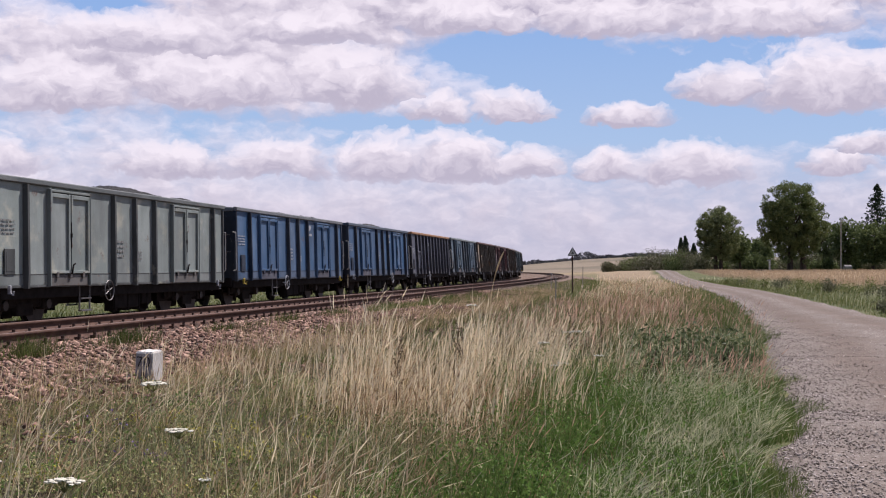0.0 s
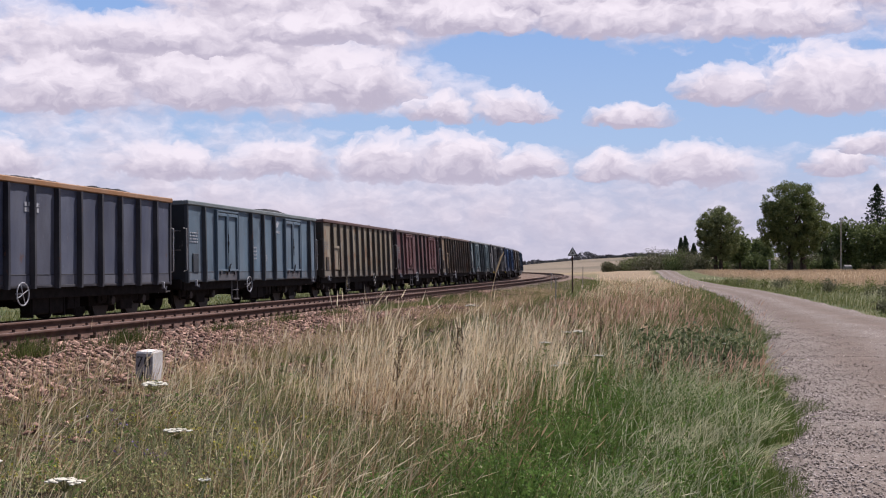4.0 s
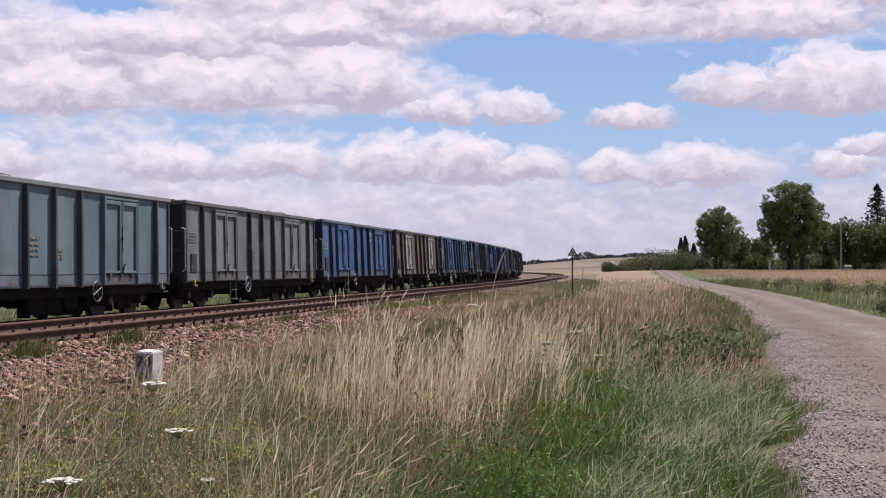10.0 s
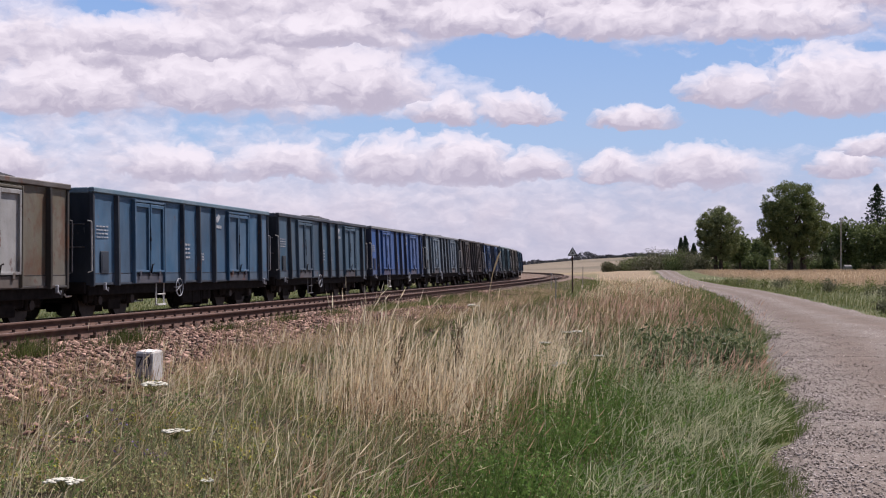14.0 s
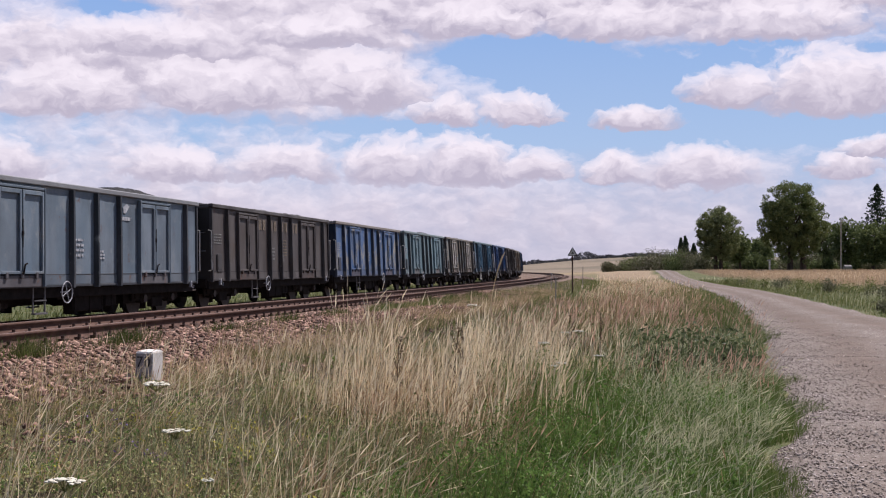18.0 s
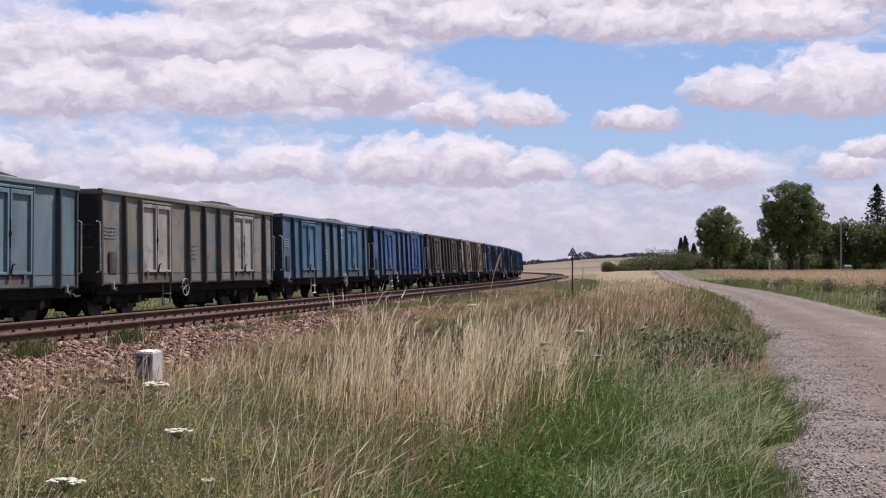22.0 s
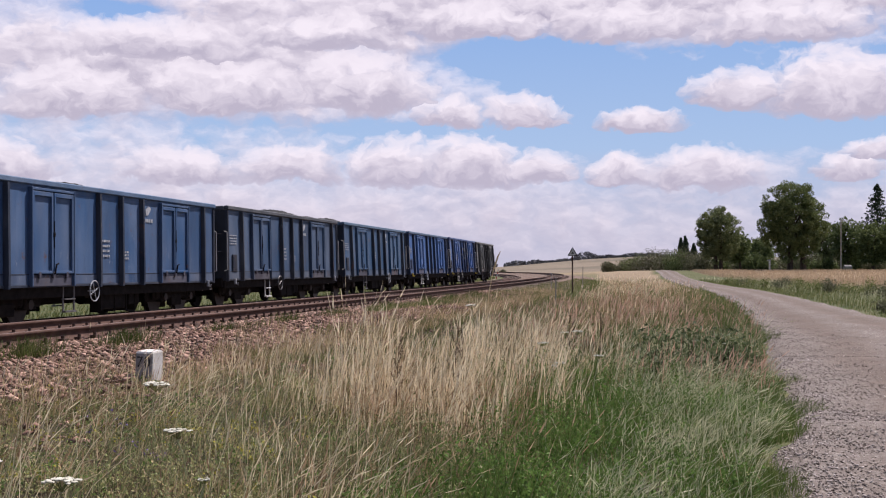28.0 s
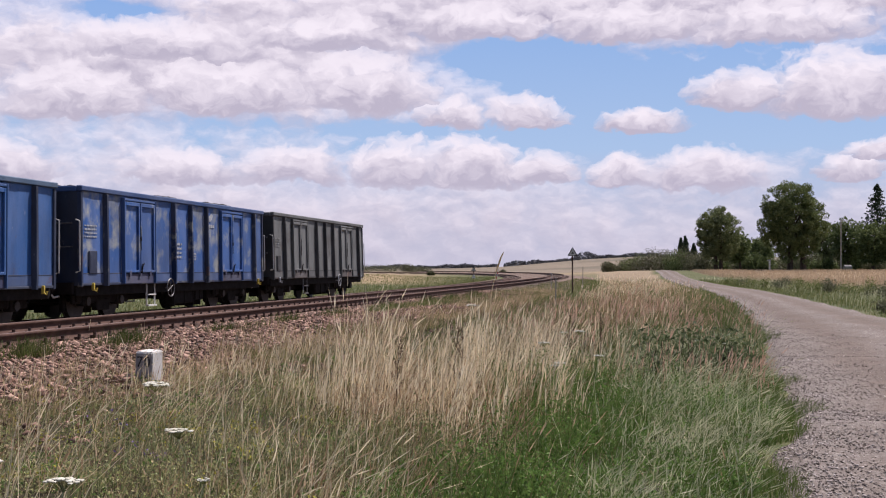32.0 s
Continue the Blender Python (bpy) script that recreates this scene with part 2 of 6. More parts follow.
def road_left(y):
    return np.interp(y, ROAD_Y, ROAD_X) + 0.05 * np.sin(y * 1.3) + 0.04 * np.sin(y * 3.1 + 1)


def road_wide(y):
    return np.interp(y, [0, 30, 37, 60, 90], [5.2, 4.7, 4.3, 3.8, 3.7])


# ---- cloud layer: a far band of sky all round, well below the sun ----
# heaped clouds: azimuth, height of the flat base, half width, height (degrees)
HEAPS = [(-20.6, 4.7, 3.0, 1.6), (-12.4, 4.7, 3.4, 1.45), (-7.6, 4.75, 2.8, 1.7), (-2.6, 4.8, 2.5, 2.1), (1.0, 4.75, 3.4, 2.1), (4.2, 4.7, 1.8, 1.45),
         (8.0, 4.55, 1.9, 1.4), (11.9, 4.4, 3.1, 1.75), (18.6, 4.6, 2.3, 1.0), (19.8, 5.3, 2.0, 1.0), (9.0, 7.0, 2.15, 1.0),
         (0.0, 7.3, 1.9, 1.3), (3.8, 7.3, 2.3, 1.35), (13.6, 8.1, 2.6, 1.7), (18.0, 7.9, 4.6, 2.6),
         (-17.5, 7.7, 3.6, 2.1), (-10.5, 8.0, 4.2, 2.3), (-4.0, 8.3, 3.6, 2.4), (-13.5, 10.3, 4.4, 1.7), (-6.0, 10.9, 4.0, 1.5), (1.5, 11.5, 4.0, 1.4), (8.5, 11.3, 4.4, 1.6), (15.5, 11.0, 4.6, 1.8)]
# wide sheets (positive) and clear gaps (negative): azimuth, height, half widths, gain
SHEETS = [(-13.5, 9.6, 13.0, 2.2, 0.42), (10.0, 12.8, 14.0, 1.3, 0.5), (-4.0, 12.6, 9.0, 1.2, 0.25), (-15.2, 11.9, 1.8, 0.5, -0.6), (3.6, 10.2, 4.0, 0.9, -0.5),
          (8.6, 8.5, 5.6, 1.5, -0.45), (-8.0, 7.1, 7.0, 0.4, -0.2), (9.0, 6.4, 12.0, 0.6, -0.4), (16.6, 6.6, 4.0, 0.5, -0.3), (-11.0, 3.2, 14.0, 1.6, 0.16), (15.0, 3.4, 3.0, 1.2, -0.12)]
CLOUD_DARK, CLOUD_LIGHT, CLOUD_HAZE, CLOUD_GLOW = (0.49, 0.465, 0.565), (1.0, 0.96, 0.99), (0.565, 0.565, 0.67), 0.583


def cloud_material():
    k = Nodes("clouds")
    k.n.remove(k.b)
    uv = k.n.new("ShaderNodeUVMap").outputs[0]      # degrees of azimuth and height
    v = k.axis(1, uv)

    def warp(p, scale, detail, amount, stretch):
        wob = k.noise(scale, detail, 0.55, p, stretch, "Color")
        wv = k.n.new("ShaderNodeVectorMath")
        wv.operation = "MULTIPLY_ADD"
        wv.inputs[1].default_value, wv.inputs[2].default_value = (2 * amount[0], 2 * amount[1], 0), (-amount[0], -amount[1], 0)
        k.l.new(wob, wv.inputs[0])
        return moved(p, wv.outputs[0])

    def moved(p, by):
        a = k.n.new("ShaderNodeVectorMath")
        a.operation = "ADD"
        k.put(p, a.inputs[0]), k.put(by, a.inputs[1])
        return a.outputs[0]

    def local(p, cu, cv, ru, rv):
        m = k.n.new("ShaderNodeMapping")
        m.vector_type = "TEXTURE"
        m.inputs["Location"].default_value, m.inputs["Scale"].default_value = (cu, cv, 0), (ru, rv, 1)
        k.l.new(p, m.inputs[0])
        return m.outputs[0]

    # heaps: domes over a flat base, their edges puffed by the warp
    p = warp(uv, 0.42, 3, (1.1, 0.7), (1.0, 1.6, 1.0))
    p = warp(p, 1.4, 4, (0.38, 0.3), (1.0, 1.4, 1.0))
    dome, rise = -4.0, 0.0
    for cu, cv, ru, rv in HEAPS:
        q = local(p, cu, cv, ru, rv)
        a, b = k.axis(0, q), k.axis(1, q)
        bb = k.math("MAXIMUM", b, k.math("MULTIPLY", b, -3.2))
        d = k.math("SUBTRACT", 1.0, k.math("ADD", k.math("MULTIPLY", a, a), k.math("MULTIPLY", bb, bb)))
        if rise == 0.0:
            dome, rise = d, b
            continue
        won = k.math("GREATER_THAN", d, dome)
        rise = k.math("ADD", k.math("MULTIPLY", won, k.math("SUBTRACT", b, rise)), rise)
        dome = k.math("MAXIMUM", dome, d)
    billow = k.noise(1.0, 6, 0.55, p, (1.0, 1.5, 1.0))
    heap = k.math("ADD", dome, k.math("MULTIPLY", k.math("SUBTRACT", billow, 0.5), 1.3))
    heap_cover = k.ramp(heap, [(0.02, 0.0), (0.3, 0.66), (0.7, 1.0)])
    heap_lit = k.math("ADD", k.math("MULTIPLY", rise, 0.85), k.math("MULTIPLY", k.math("SUBTRACT", billow, 0.42), 1.1))
    heap_lit = k.ramp(heap_lit, [(0.0, 0.15), (0.22, 0.5), (0.58, 1.0)])

    # sheets: broken layers, lit on the side of the sun
    def density(pp):
        big = k.noise(0.2, 7, 0.56, pp, (0.8, 1.7, 1.0))
        fine = k.noise(0.7, 5, 0.55, pp, (0.9, 1.6, 1.0))
        out = k.math("ADD", k.math("MULTIPLY", big, 0.75), k.math("MULTIPLY", fine, 0.5))
        for cu, cv, ru, rv, gain in SHEETS:
            q = local(pp, cu, cv, ru, rv)
            c = k.n.new("ShaderNodeVectorMath")
            c.operation = "DOT_PRODUCT"
            k.l.new(q, c.inputs[0]), k.l.new(q, c.inputs[1])
            g = k.math("MULTIPLY", k.math("EXPONENT", k.math("MULTIPLY", c.outputs["Value"], -1.0)), gain)
            out = k.math("ADD", out, g)
        return out

    w = warp(uv, 0.8, 4, (0.8, 0.4), (1.0, 1.5, 1.0))
    d, e = density(w), density(moved(w, (0.15, 0.42, 0.0)))
    low = k.ramp(k.math("DIVIDE", v, 14.0), [(0.0, 0.12), (0.18, 0.11), (0.34, 0.0)])
    cover = k.ramp(k.math("ADD", d, low), [(0.52, 0.0), (0.66, 0.5), (0.88, 1.0)])
    lit = k.ramp(k.math("ADD", k.math("SUBTRACT", d, e), 0.5), [(0.34, 0.0), (0.5, 0.5), (0.64, 1.0)])
    thick = k.ramp(d, [(0.7, 0.0), (1.25, 1.0)])
    bright = k.math("SUBTRACT", k.math("ADD", k.math("MULTIPLY", lit, 0.85), 0.3), k.math("MULTIPLY", thick, 0.3), True)
    haze = k.ramp(k.math("DIVIDE", v, 14.0), [(0.0, 0.7), (0.2, 0.4), (0.42, 0.0)])
    blue = k.ramp(k.math("DIVIDE", v, 20.0), [(0.0, (0.6, 0.65, 0.77)), (0.14, (0.53, 0.64, 0.8)), (0.3, (0.43, 0.62, 0.85)), (0.65, (0.28, 0.49, 0.83))])
    col = k.mix(cover, blue, k.mix(bright, CLOUD_DARK, CLOUD_LIGHT))
    col = k.mix(haze, col, CLOUD_HAZE)
    col = k.mix(heap_cover, col, k.mix(k.math("MULTIPLY", haze, 0.5), k.mix(heap_lit, CLOUD_DARK, CLOUD_LIGHT), CLOUD_HAZE))
    em = k.n.new("ShaderNodeEmission")
    k.put(col, em.inputs[0])
    em.inputs[1].default_value = CLOUD_GLOW
    tr = k.n.new("ShaderNodeBsdfTransparent")
    ms = k.n.new("ShaderNodeMixShader")
    fade = k.ramp(k.math("DIVIDE", v, 45.0), [(0.33, 1.0), (0.62, 0.0)])
    k.put(fade, ms.inputs[0])
    k.l.new(tr.outputs[0], ms.inputs[1]), k.l.new(em.outputs[0], ms.inputs[2])
    k.l.new(ms.outputs[0], k.n["Material Output"].inputs[0])
    k.m.cycles.emission_sampling = "NONE"
    return k.m


def cloud_band():
    R = 4200.0
    az = np.radians(np.linspace(-180, 180, 181))
    el = np.radians(np.concatenate([np.linspace(-3, 20, 24), np.linspace(22, 42, 11)]))
    A, B = np.meshgrid(az, el)
    P = np.stack([R * np.cos(B) * np.sin(A), R * np.cos(B) * np.cos(A), R * np.sin(B)], 2)
    me = grid_mesh("cloud_backdrop", P, cloud_material())
    lay = me.uv_layers.new(name="angles")
    ids = np.empty(len(me.loops), np.int32)
    me.loops.foreach_get("vertex_index", ids)
    flat = np.stack([np.degrees(A).ravel(), np.degrees(B).ravel()], 1)[ids]
    lay.data.foreach_set("uv", flat.astype(np.float32).ravel())
    return tagged(new("backdrop", me), "broken white and grey summer clouds before a blue sky", "sky", kind="structure")


clouds = cloud_band()


# ---- ground ----
def ground_material():
    k = Nodes("meadow_ground", 0.95, 0.0, 0.15)
    at = k.n.new("ShaderNodeVertexColor")
    at.layer_name = "zone"
    z = at.outputs["Color"]
    sep = k.n.new("ShaderNodeSeparateColor")
    k.l.new(z, sep.inputs[0])
    wheat, dry, soil, distant = sep.outputs[0], sep.outputs[1], sep.outputs[2], at.outputs["Alpha"]
    n1, n2, n3 = k.noise(0.106, 5.28, 0.51), k.noise(1.41, 4.4, 0.51), k.noise(12.3, 3.52, 0.51)
    green = k.mix(k.ramp(n1, [(0.35, 0.0), (0.65, 1.0)]), (0.0484, 0.0704, 0.0255), (0.088, 0.0986, 0.0408))
    green = k.mix(k.ramp(n2, [(0.45, 0.0), (0.7, 0.8)]), green, (0.15, 0.132, 0.0595))
    straw = k.mix(k.ramp(n1, [(0.4, 0.0), (0.62, 1.0)]), (0.317, 0.229, 0.136), (0.405, 0.308, 0.196))
    straw = k.mix(k.ramp(n2, [(0.4, 0.0), (0.75, 0.6)]), straw, (0.246, 0.176, 0.102))
    hay = k.mix(k.ramp(n2, [(0.35, 0.0), (0.65, 1.0)]), (0.185, 0.142, 0.092), (0.3, 0.232, 0.155))
    # soil, darkened to double as the shade in gaps between stalks
    earth = k.mix(k.ramp(n2, [(0.35, 0.0), (0.65, 1.0)]), (0.024, 0.02, 0.011), (0.055, 0.046, 0.026))
    c = k.mix(dry, green, hay)
    c = k.mix(wheat, c, straw)
    c = k.mix(soil, c, earth)
    c = k.mix(k.math("MULTIPLY", k.ramp(n3, [(0.4, 0.0), (0.7, 1.0)]), 0.4), c, (0.044, 0.0396, 0.0213))
    # far fields: striped brown with the haze of distance mixed into the colour
    hazy_field = k.mix(k.ramp(k.noise(0.006, 4, 0.5, None, (1.0, 3.0, 1.0)), [(0.42, 0.0), (0.58, 1.0)]), (0.105, 0.088, 0.068), (0.19, 0.155, 0.115))
    c = k.mix(distant, c, hazy_field)
    k.color(c).bump(k.math("ADD", n3, n2), 0.8, 0.06)
    return k.m


def ground_sheet():
    rad = np.concatenate([[0.0], np.geomspace(2.0, 4000, 170)])
    az = np.radians(np.concatenate([np.linspace(-180, -32, 60), np.linspace(-31, 31, 220), np.linspace(32, 180, 60)]))
    Rr, A = np.meshgrid(rad, az, indexing="ij")
    X, Y = Rr * np.sin(A), Rr * np.cos(A)
    Z = land(X, Y)
    P = np.stack([X, Y, Z], 2)
    me = grid_mesh("ground", P, ground_material())
    u, s = to_line(X, Y)
    rl = road_left(Y)
    azd = np.degrees(A)
    right = smooth(0, 2.5, X - rl - road_wide(Y) - np.clip(13 - 0.05 * Y, 3, 13))
    wheat = right * smooth(15, 40, Rr)
    wheat = np.maximum(wheat, smooth(230, 330, Rr) * (0.35 + 0.65 * (value_noise(A * 25, np.log(Rr + 1) * 7, 5) > -0.25)))
    knoll = np.exp(-((azd + 3.0) / 2.6) ** 2) * smooth(105, 135, Rr) * (1 - smooth(400, 600, Rr))
    bands = 0.25 + 0.22 * value_noise(A * 8, np.log(Rr + 1) * 16, 15)
    far = smooth(430, 560, Rr) * smooth(1.0, 4.0, azd)
    wheat = (wheat * (1 - far) + bands * far) * (1 - 0.25 * smooth(600, 900, Rr))
    wheat = wheat * (1 - smooth(250, 262, Rr) * smooth(8.5, 9.5, azd))
    wheat = np.clip(np.maximum(wheat * (abs(u) > 12), knoll), 0, 1)
    dry = np.clip((u > 8) * (X < rl - 0.5) * (0.65 + 0.5 * value_noise(X * 0.3, Y * 0.3, 8) + smooth(60, 100, Rr)), 0, 1) * (Rr < 420)
    dry = dry * (1 - 0.6 * smooth(16, 24, Rr) * (X < 0.13 * Y))
    soil = np.clip((u > 8) * (X < rl) * (1 - smooth(20, 60, Rr)), 0, 1)
    distant = 0.9 * smooth(250, 420, Rr) * (abs(azd) < 60) * (Y > 0)
    col = np.stack([wheat, dry, soil, distant], 2).reshape(-1, 4)
    ca = me.color_attributes.new("zone", "FLOAT_COLOR", "POINT")
    ca.data.foreach_set("color", col.astype(np.float32).ravel())
    return tagged(new("ground", me), "summer meadow and ripe grain fields on low rolling land", "ground", kind="structure")


ground_sheet()


def gravel_material():
    k = Nodes("gravel_track", 0.95, 0.0, 0.2)
    at = k.n.new("ShaderNodeVertexColor")
    at.layer_name = "rut"
    rut = k.axis(0, at.outputs["Color"])
    n1, n2, n3 = k.noise(0.44, 4.4, 0.51), k.noise(3.08, 5.28, 0.552), k.noise(48.4, 3.52, 0.595)
    peb, pebd = k.voronoi(42.0), k.voronoi(42.0, "Distance")
    peb2 = k.voronoi(95.0)
    loose = k.ramp(k.axis(0, peb), [(0.0, (0.0616, 0.0493, 0.0425)), (0.5, (0.132, 0.109, 0.0952)), (0.85, (0.229, 0.194, 0.17)), (1.0, (0.44, 0.405, 0.365))])
    loose = k.mix(0.45, loose, k.ramp(k.axis(0, peb2), [(0.0, (0.0792, 0.066, 0.0578)), (0.7, (0.194, 0.163, 0.145)), (1.0, (0.352, 0.317, 0.289))]))
    worn = k.mix(k.ramp(n2, [(0.35, 0.0), (0.7, 1.0)]), (0.0722, 0.0528, 0.0416), (0.141, 0.106, 0.085))
    worn = k.mix(k.math("MULTIPLY", k.axis(1, peb2), 0.45), worn, (0.141, 0.114, 0.0978))
    worn = k.mix(k.math("MULTIPLY", k.ramp(n3, [(0.45, 0.0), (0.65, 1.0)]), 0.5), worn, (0.185, 0.148, 0.123))
    f = k.math("ADD", rut, k.math("MULTIPLY", k.math("SUBTRACT", n2, 0.5), 1.5), True)
    c = k.mix(f, loose, worn)
    c = k.mix(k.math("MULTIPLY", k.ramp(n1, [(0.42, 0.0), (0.66, 1.0)]), 0.5), c, (0.101, 0.0792, 0.0646))
    k.color(c)
    k.bump(k.math("ADD", k.math("MULTIPLY", pebd, -0.3), k.math("MULTIPLY", n3, 1.2)), 0.35, 0.015)
    return k.m


M["gravel"] = gravel_material()


def road_height(x, y):
    """The road's surface: two worn ruts and a slightly raised middle, a little proud of the land."""
    w = (x - road_left(y)) / road_wide(y)
    return land(x, y) + 0.07 + 0.02 * np.cos((w - 0.5) * 4 * np.pi) * smooth(0, 0.2, w) * smooth(0, 0.2, 1 - w) - 0.12 * (1 - smooth(0, 0.07, np.minimum(w, 1 - w)))


def gravel_road():
    yy = np.concatenate([np.arange(-40, 2, 2.0), np.arange(2, 40, 0.15), np.geomspace(40, 300, 110)])
    ww = np.linspace(0, 1, 40)
    Y, W = np.meshgrid(yy, ww, indexing="ij")
    X = road_left(Y) + W * road_wide(Y)
    Z = road_height(X, Y) + (0.006 * value_noise(X * 4, Y * 4, 2)) * (Y < 40)
    me = grid_mesh("road", np.stack([X, Y, Z], 2)[:, ::-1], M["gravel"])
    rut = np.maximum(np.exp(-((W - 0.33) / 0.12) ** 2), np.exp(-((W - 0.72) / 0.14) ** 2))
    ca = me.color_attributes.new("rut", "FLOAT_COLOR", "POINT")
    r = rut[:, ::-1].ravel()
    ca.data.foreach_set("color", np.stack([r, r, r, np.ones_like(r)], 1).astype(np.float32).ravel())
    tagged(new("road", me), "grey-brown gravel farm road with worn wheel ruts", "road", kind="structure")


gravel_road()


# ---- stones: many small broken lumps, joined ----
def lump_mesh(name, pos, size, material, seed=0, flat=0.6):
    """Angular stones at the given points."""
    r = np.random.RandomState(seed)
    base = np.array([(1, 0, 0), (-1, 0, 0), (0, 1, 0), (0, -1, 0), (0, 0, 1), (0, 0, -1)], float)
    tri = np.array([(0, 2, 4), (2, 1, 4), (1, 3, 4), (3, 0, 4), (2, 0, 5), (1, 2, 5), (3, 1, 5), (0, 3, 5)])
    n = len(pos)
    V = base[None] * r.uniform(0.5, 1.35, (n, 6, 1)) + r.uniform(-0.3, 0.3, (n, 6, 3))
    a = r.uniform(0, 2 * np.pi, n)
    ca, sa = np.cos(a), np.sin(a)
    V[:, :, 2] *= flat
    x, y = V[:, :, 0] * ca[:, None] - V[:, :, 1] * sa[:, None], V[:, :, 0] * sa[:, None] + V[:, :, 1] * ca[:, None]
    tl = r.uniform(-0.6, 0.6, (n, 1))
    V = np.stack([x, y, V[:, :, 2] + x * tl], 2) * np.asarray(size).reshape(-1, 1, 1) + np.asarray(pos)[:, None, :]
    F = tri[None] + (np.arange(n) * 6)[:, None, None]
    return array_mesh(name, V.reshape(-1, 3), F.ravel(), np.full(n * 8, 3), material)


def stone_material(name, a, b, c):
    k = Nodes(name, 0.9, 0.0, 0.2)
    r = k.island()
    col = k.ramp(r, [(0.0, a), (0.5, b), (1.0, c)])
    col = k.mix(k.math("MULTIPLY", k.noise(40, 3), 0.4), col, lerp3(a, (0.05, 0.04, 0.04), 0.4))
    k.color(col)
    return k.m


M["ballast"] = stone_material("ballast", (0.044, 0.0246, 0.0189), (0.194, 0.107, 0.0774), (0.493, 0.326, 0.249))
M["pebble"] = stone_material("pebble", (0.08, 0.064, 0.055), (0.26, 0.22, 0.195), (0.6, 0.54, 0.5))
k_bed = Nodes("ballast_bed", 0.95, 0.0, 0.2)
_pb = k_bed.voronoi(20.0)
k_bed.color(k_bed.mix(k_bed.math("MULTIPLY", k_bed.noise(1.2, 4), 0.4), k_bed.mix(k_bed.axis(0, _pb), (0.0792, 0.0516, 0.0403), (0.255, 0.181, 0.143)), (0.114, 0.0946, 0.0714)))
k_bed.bump(k_bed.voronoi(20.0, "Distance"), 1.0, 0.04)
M["ballast_bed"] = k_bed.m


# ---- tracks ----
def rail_profile():
    """Flat-bottom rail, 0.17 high, top at z = 0, centred on y = 0."""
    return [(-0.07, -0.17), (0.07, -0.17), (0.07, -0.156), (0.012, -0.135), (0.009, -0.05), (0.036, -0.04), (0.036, -0.006), (0.028, 0.0),
            (-0.028, 0.0), (-0.036, -0.006), (-0.036, -0.04), (-0.009, -0.05), (-0.012, -0.135), (-0.07, -0.156)]


def rail(track, off, level, s0, s1):
    ss = np.concatenate([np.arange(s0, -20, 8.0), np.arange(-20, 60, 2.0), np.arange(60, s1 + 1, 4.0)])
    prof = rail_profile()
    P = []
    for yo, zo in prof:
        x, y, th = on_line(ss, off + yo)
        up = (0.5 + off / 1.507) * cant(ss) if abs(off) < 2 else 0.0
        P.append(np.stack([x, y, np.full_like(x, level + zo) + up], 1))
    V = np.stack(P, 1)
    n, m = V.shape[:2]
    i = np.arange(n - 1)[:, None] * m
    j = np.arange(m)[None, :]
    q = np.stack([i + j, i + (j + 1) % m, i + m + (j + 1) % m, i + m + j], 2).reshape(-1, 4)
    me = array_mesh("rail", V.reshape(-1, 3), q.ravel(), np.full(len(q), 4), M["rail_side"])
    me.materials.append(M["rail_top"])
    top = np.zeros(len(q), np.int32).reshape(n - 1, m)
    top[:, 7] = 1
    me.polygons.foreach_set("material_index", top.ravel())
    ob = new("rail", me)
    ob.parent = track
    tagged(ob, "rust-brown steel rail")


def bed(name, off, half, top, s0, s1, foot, label):
    """Ballast shoulder as a raised sheet with sloped flanks."""
    ss = np.concatenate([np.arange(s0, -20, 10.0), np.arange(-20, 80, 1.0), np.arange(80, s1 + 1, 5.0)])
    cols = []
    for o in (-half - foot, -half - 0.3 * foot, -half, -half * 0.5, 0, half * 0.5, half, half + 0.3 * foot, half + foot):
        x, y, th = on_line(ss, off + o)
        e = max(0.0, (abs(o) - half) / foot)
        lift = (0.5 + np.clip(o / 1.507, -1, 1)) * cant(ss) if off == 0 else 0.0
        z = np.maximum(land(x, y) - 0.02, 0) * e + (top + lift) * (1 - e) + 0.015 * value_noise(x * 3, y * 3, 4)
        cols.append(np.stack([x, y, z], 1))
    P = np.stack(cols, 1)
    me = grid_mesh(name, P[:, ::-1], M["ballast_bed"])
    tagged(new(name, me), label, "ballast", kind="structure")


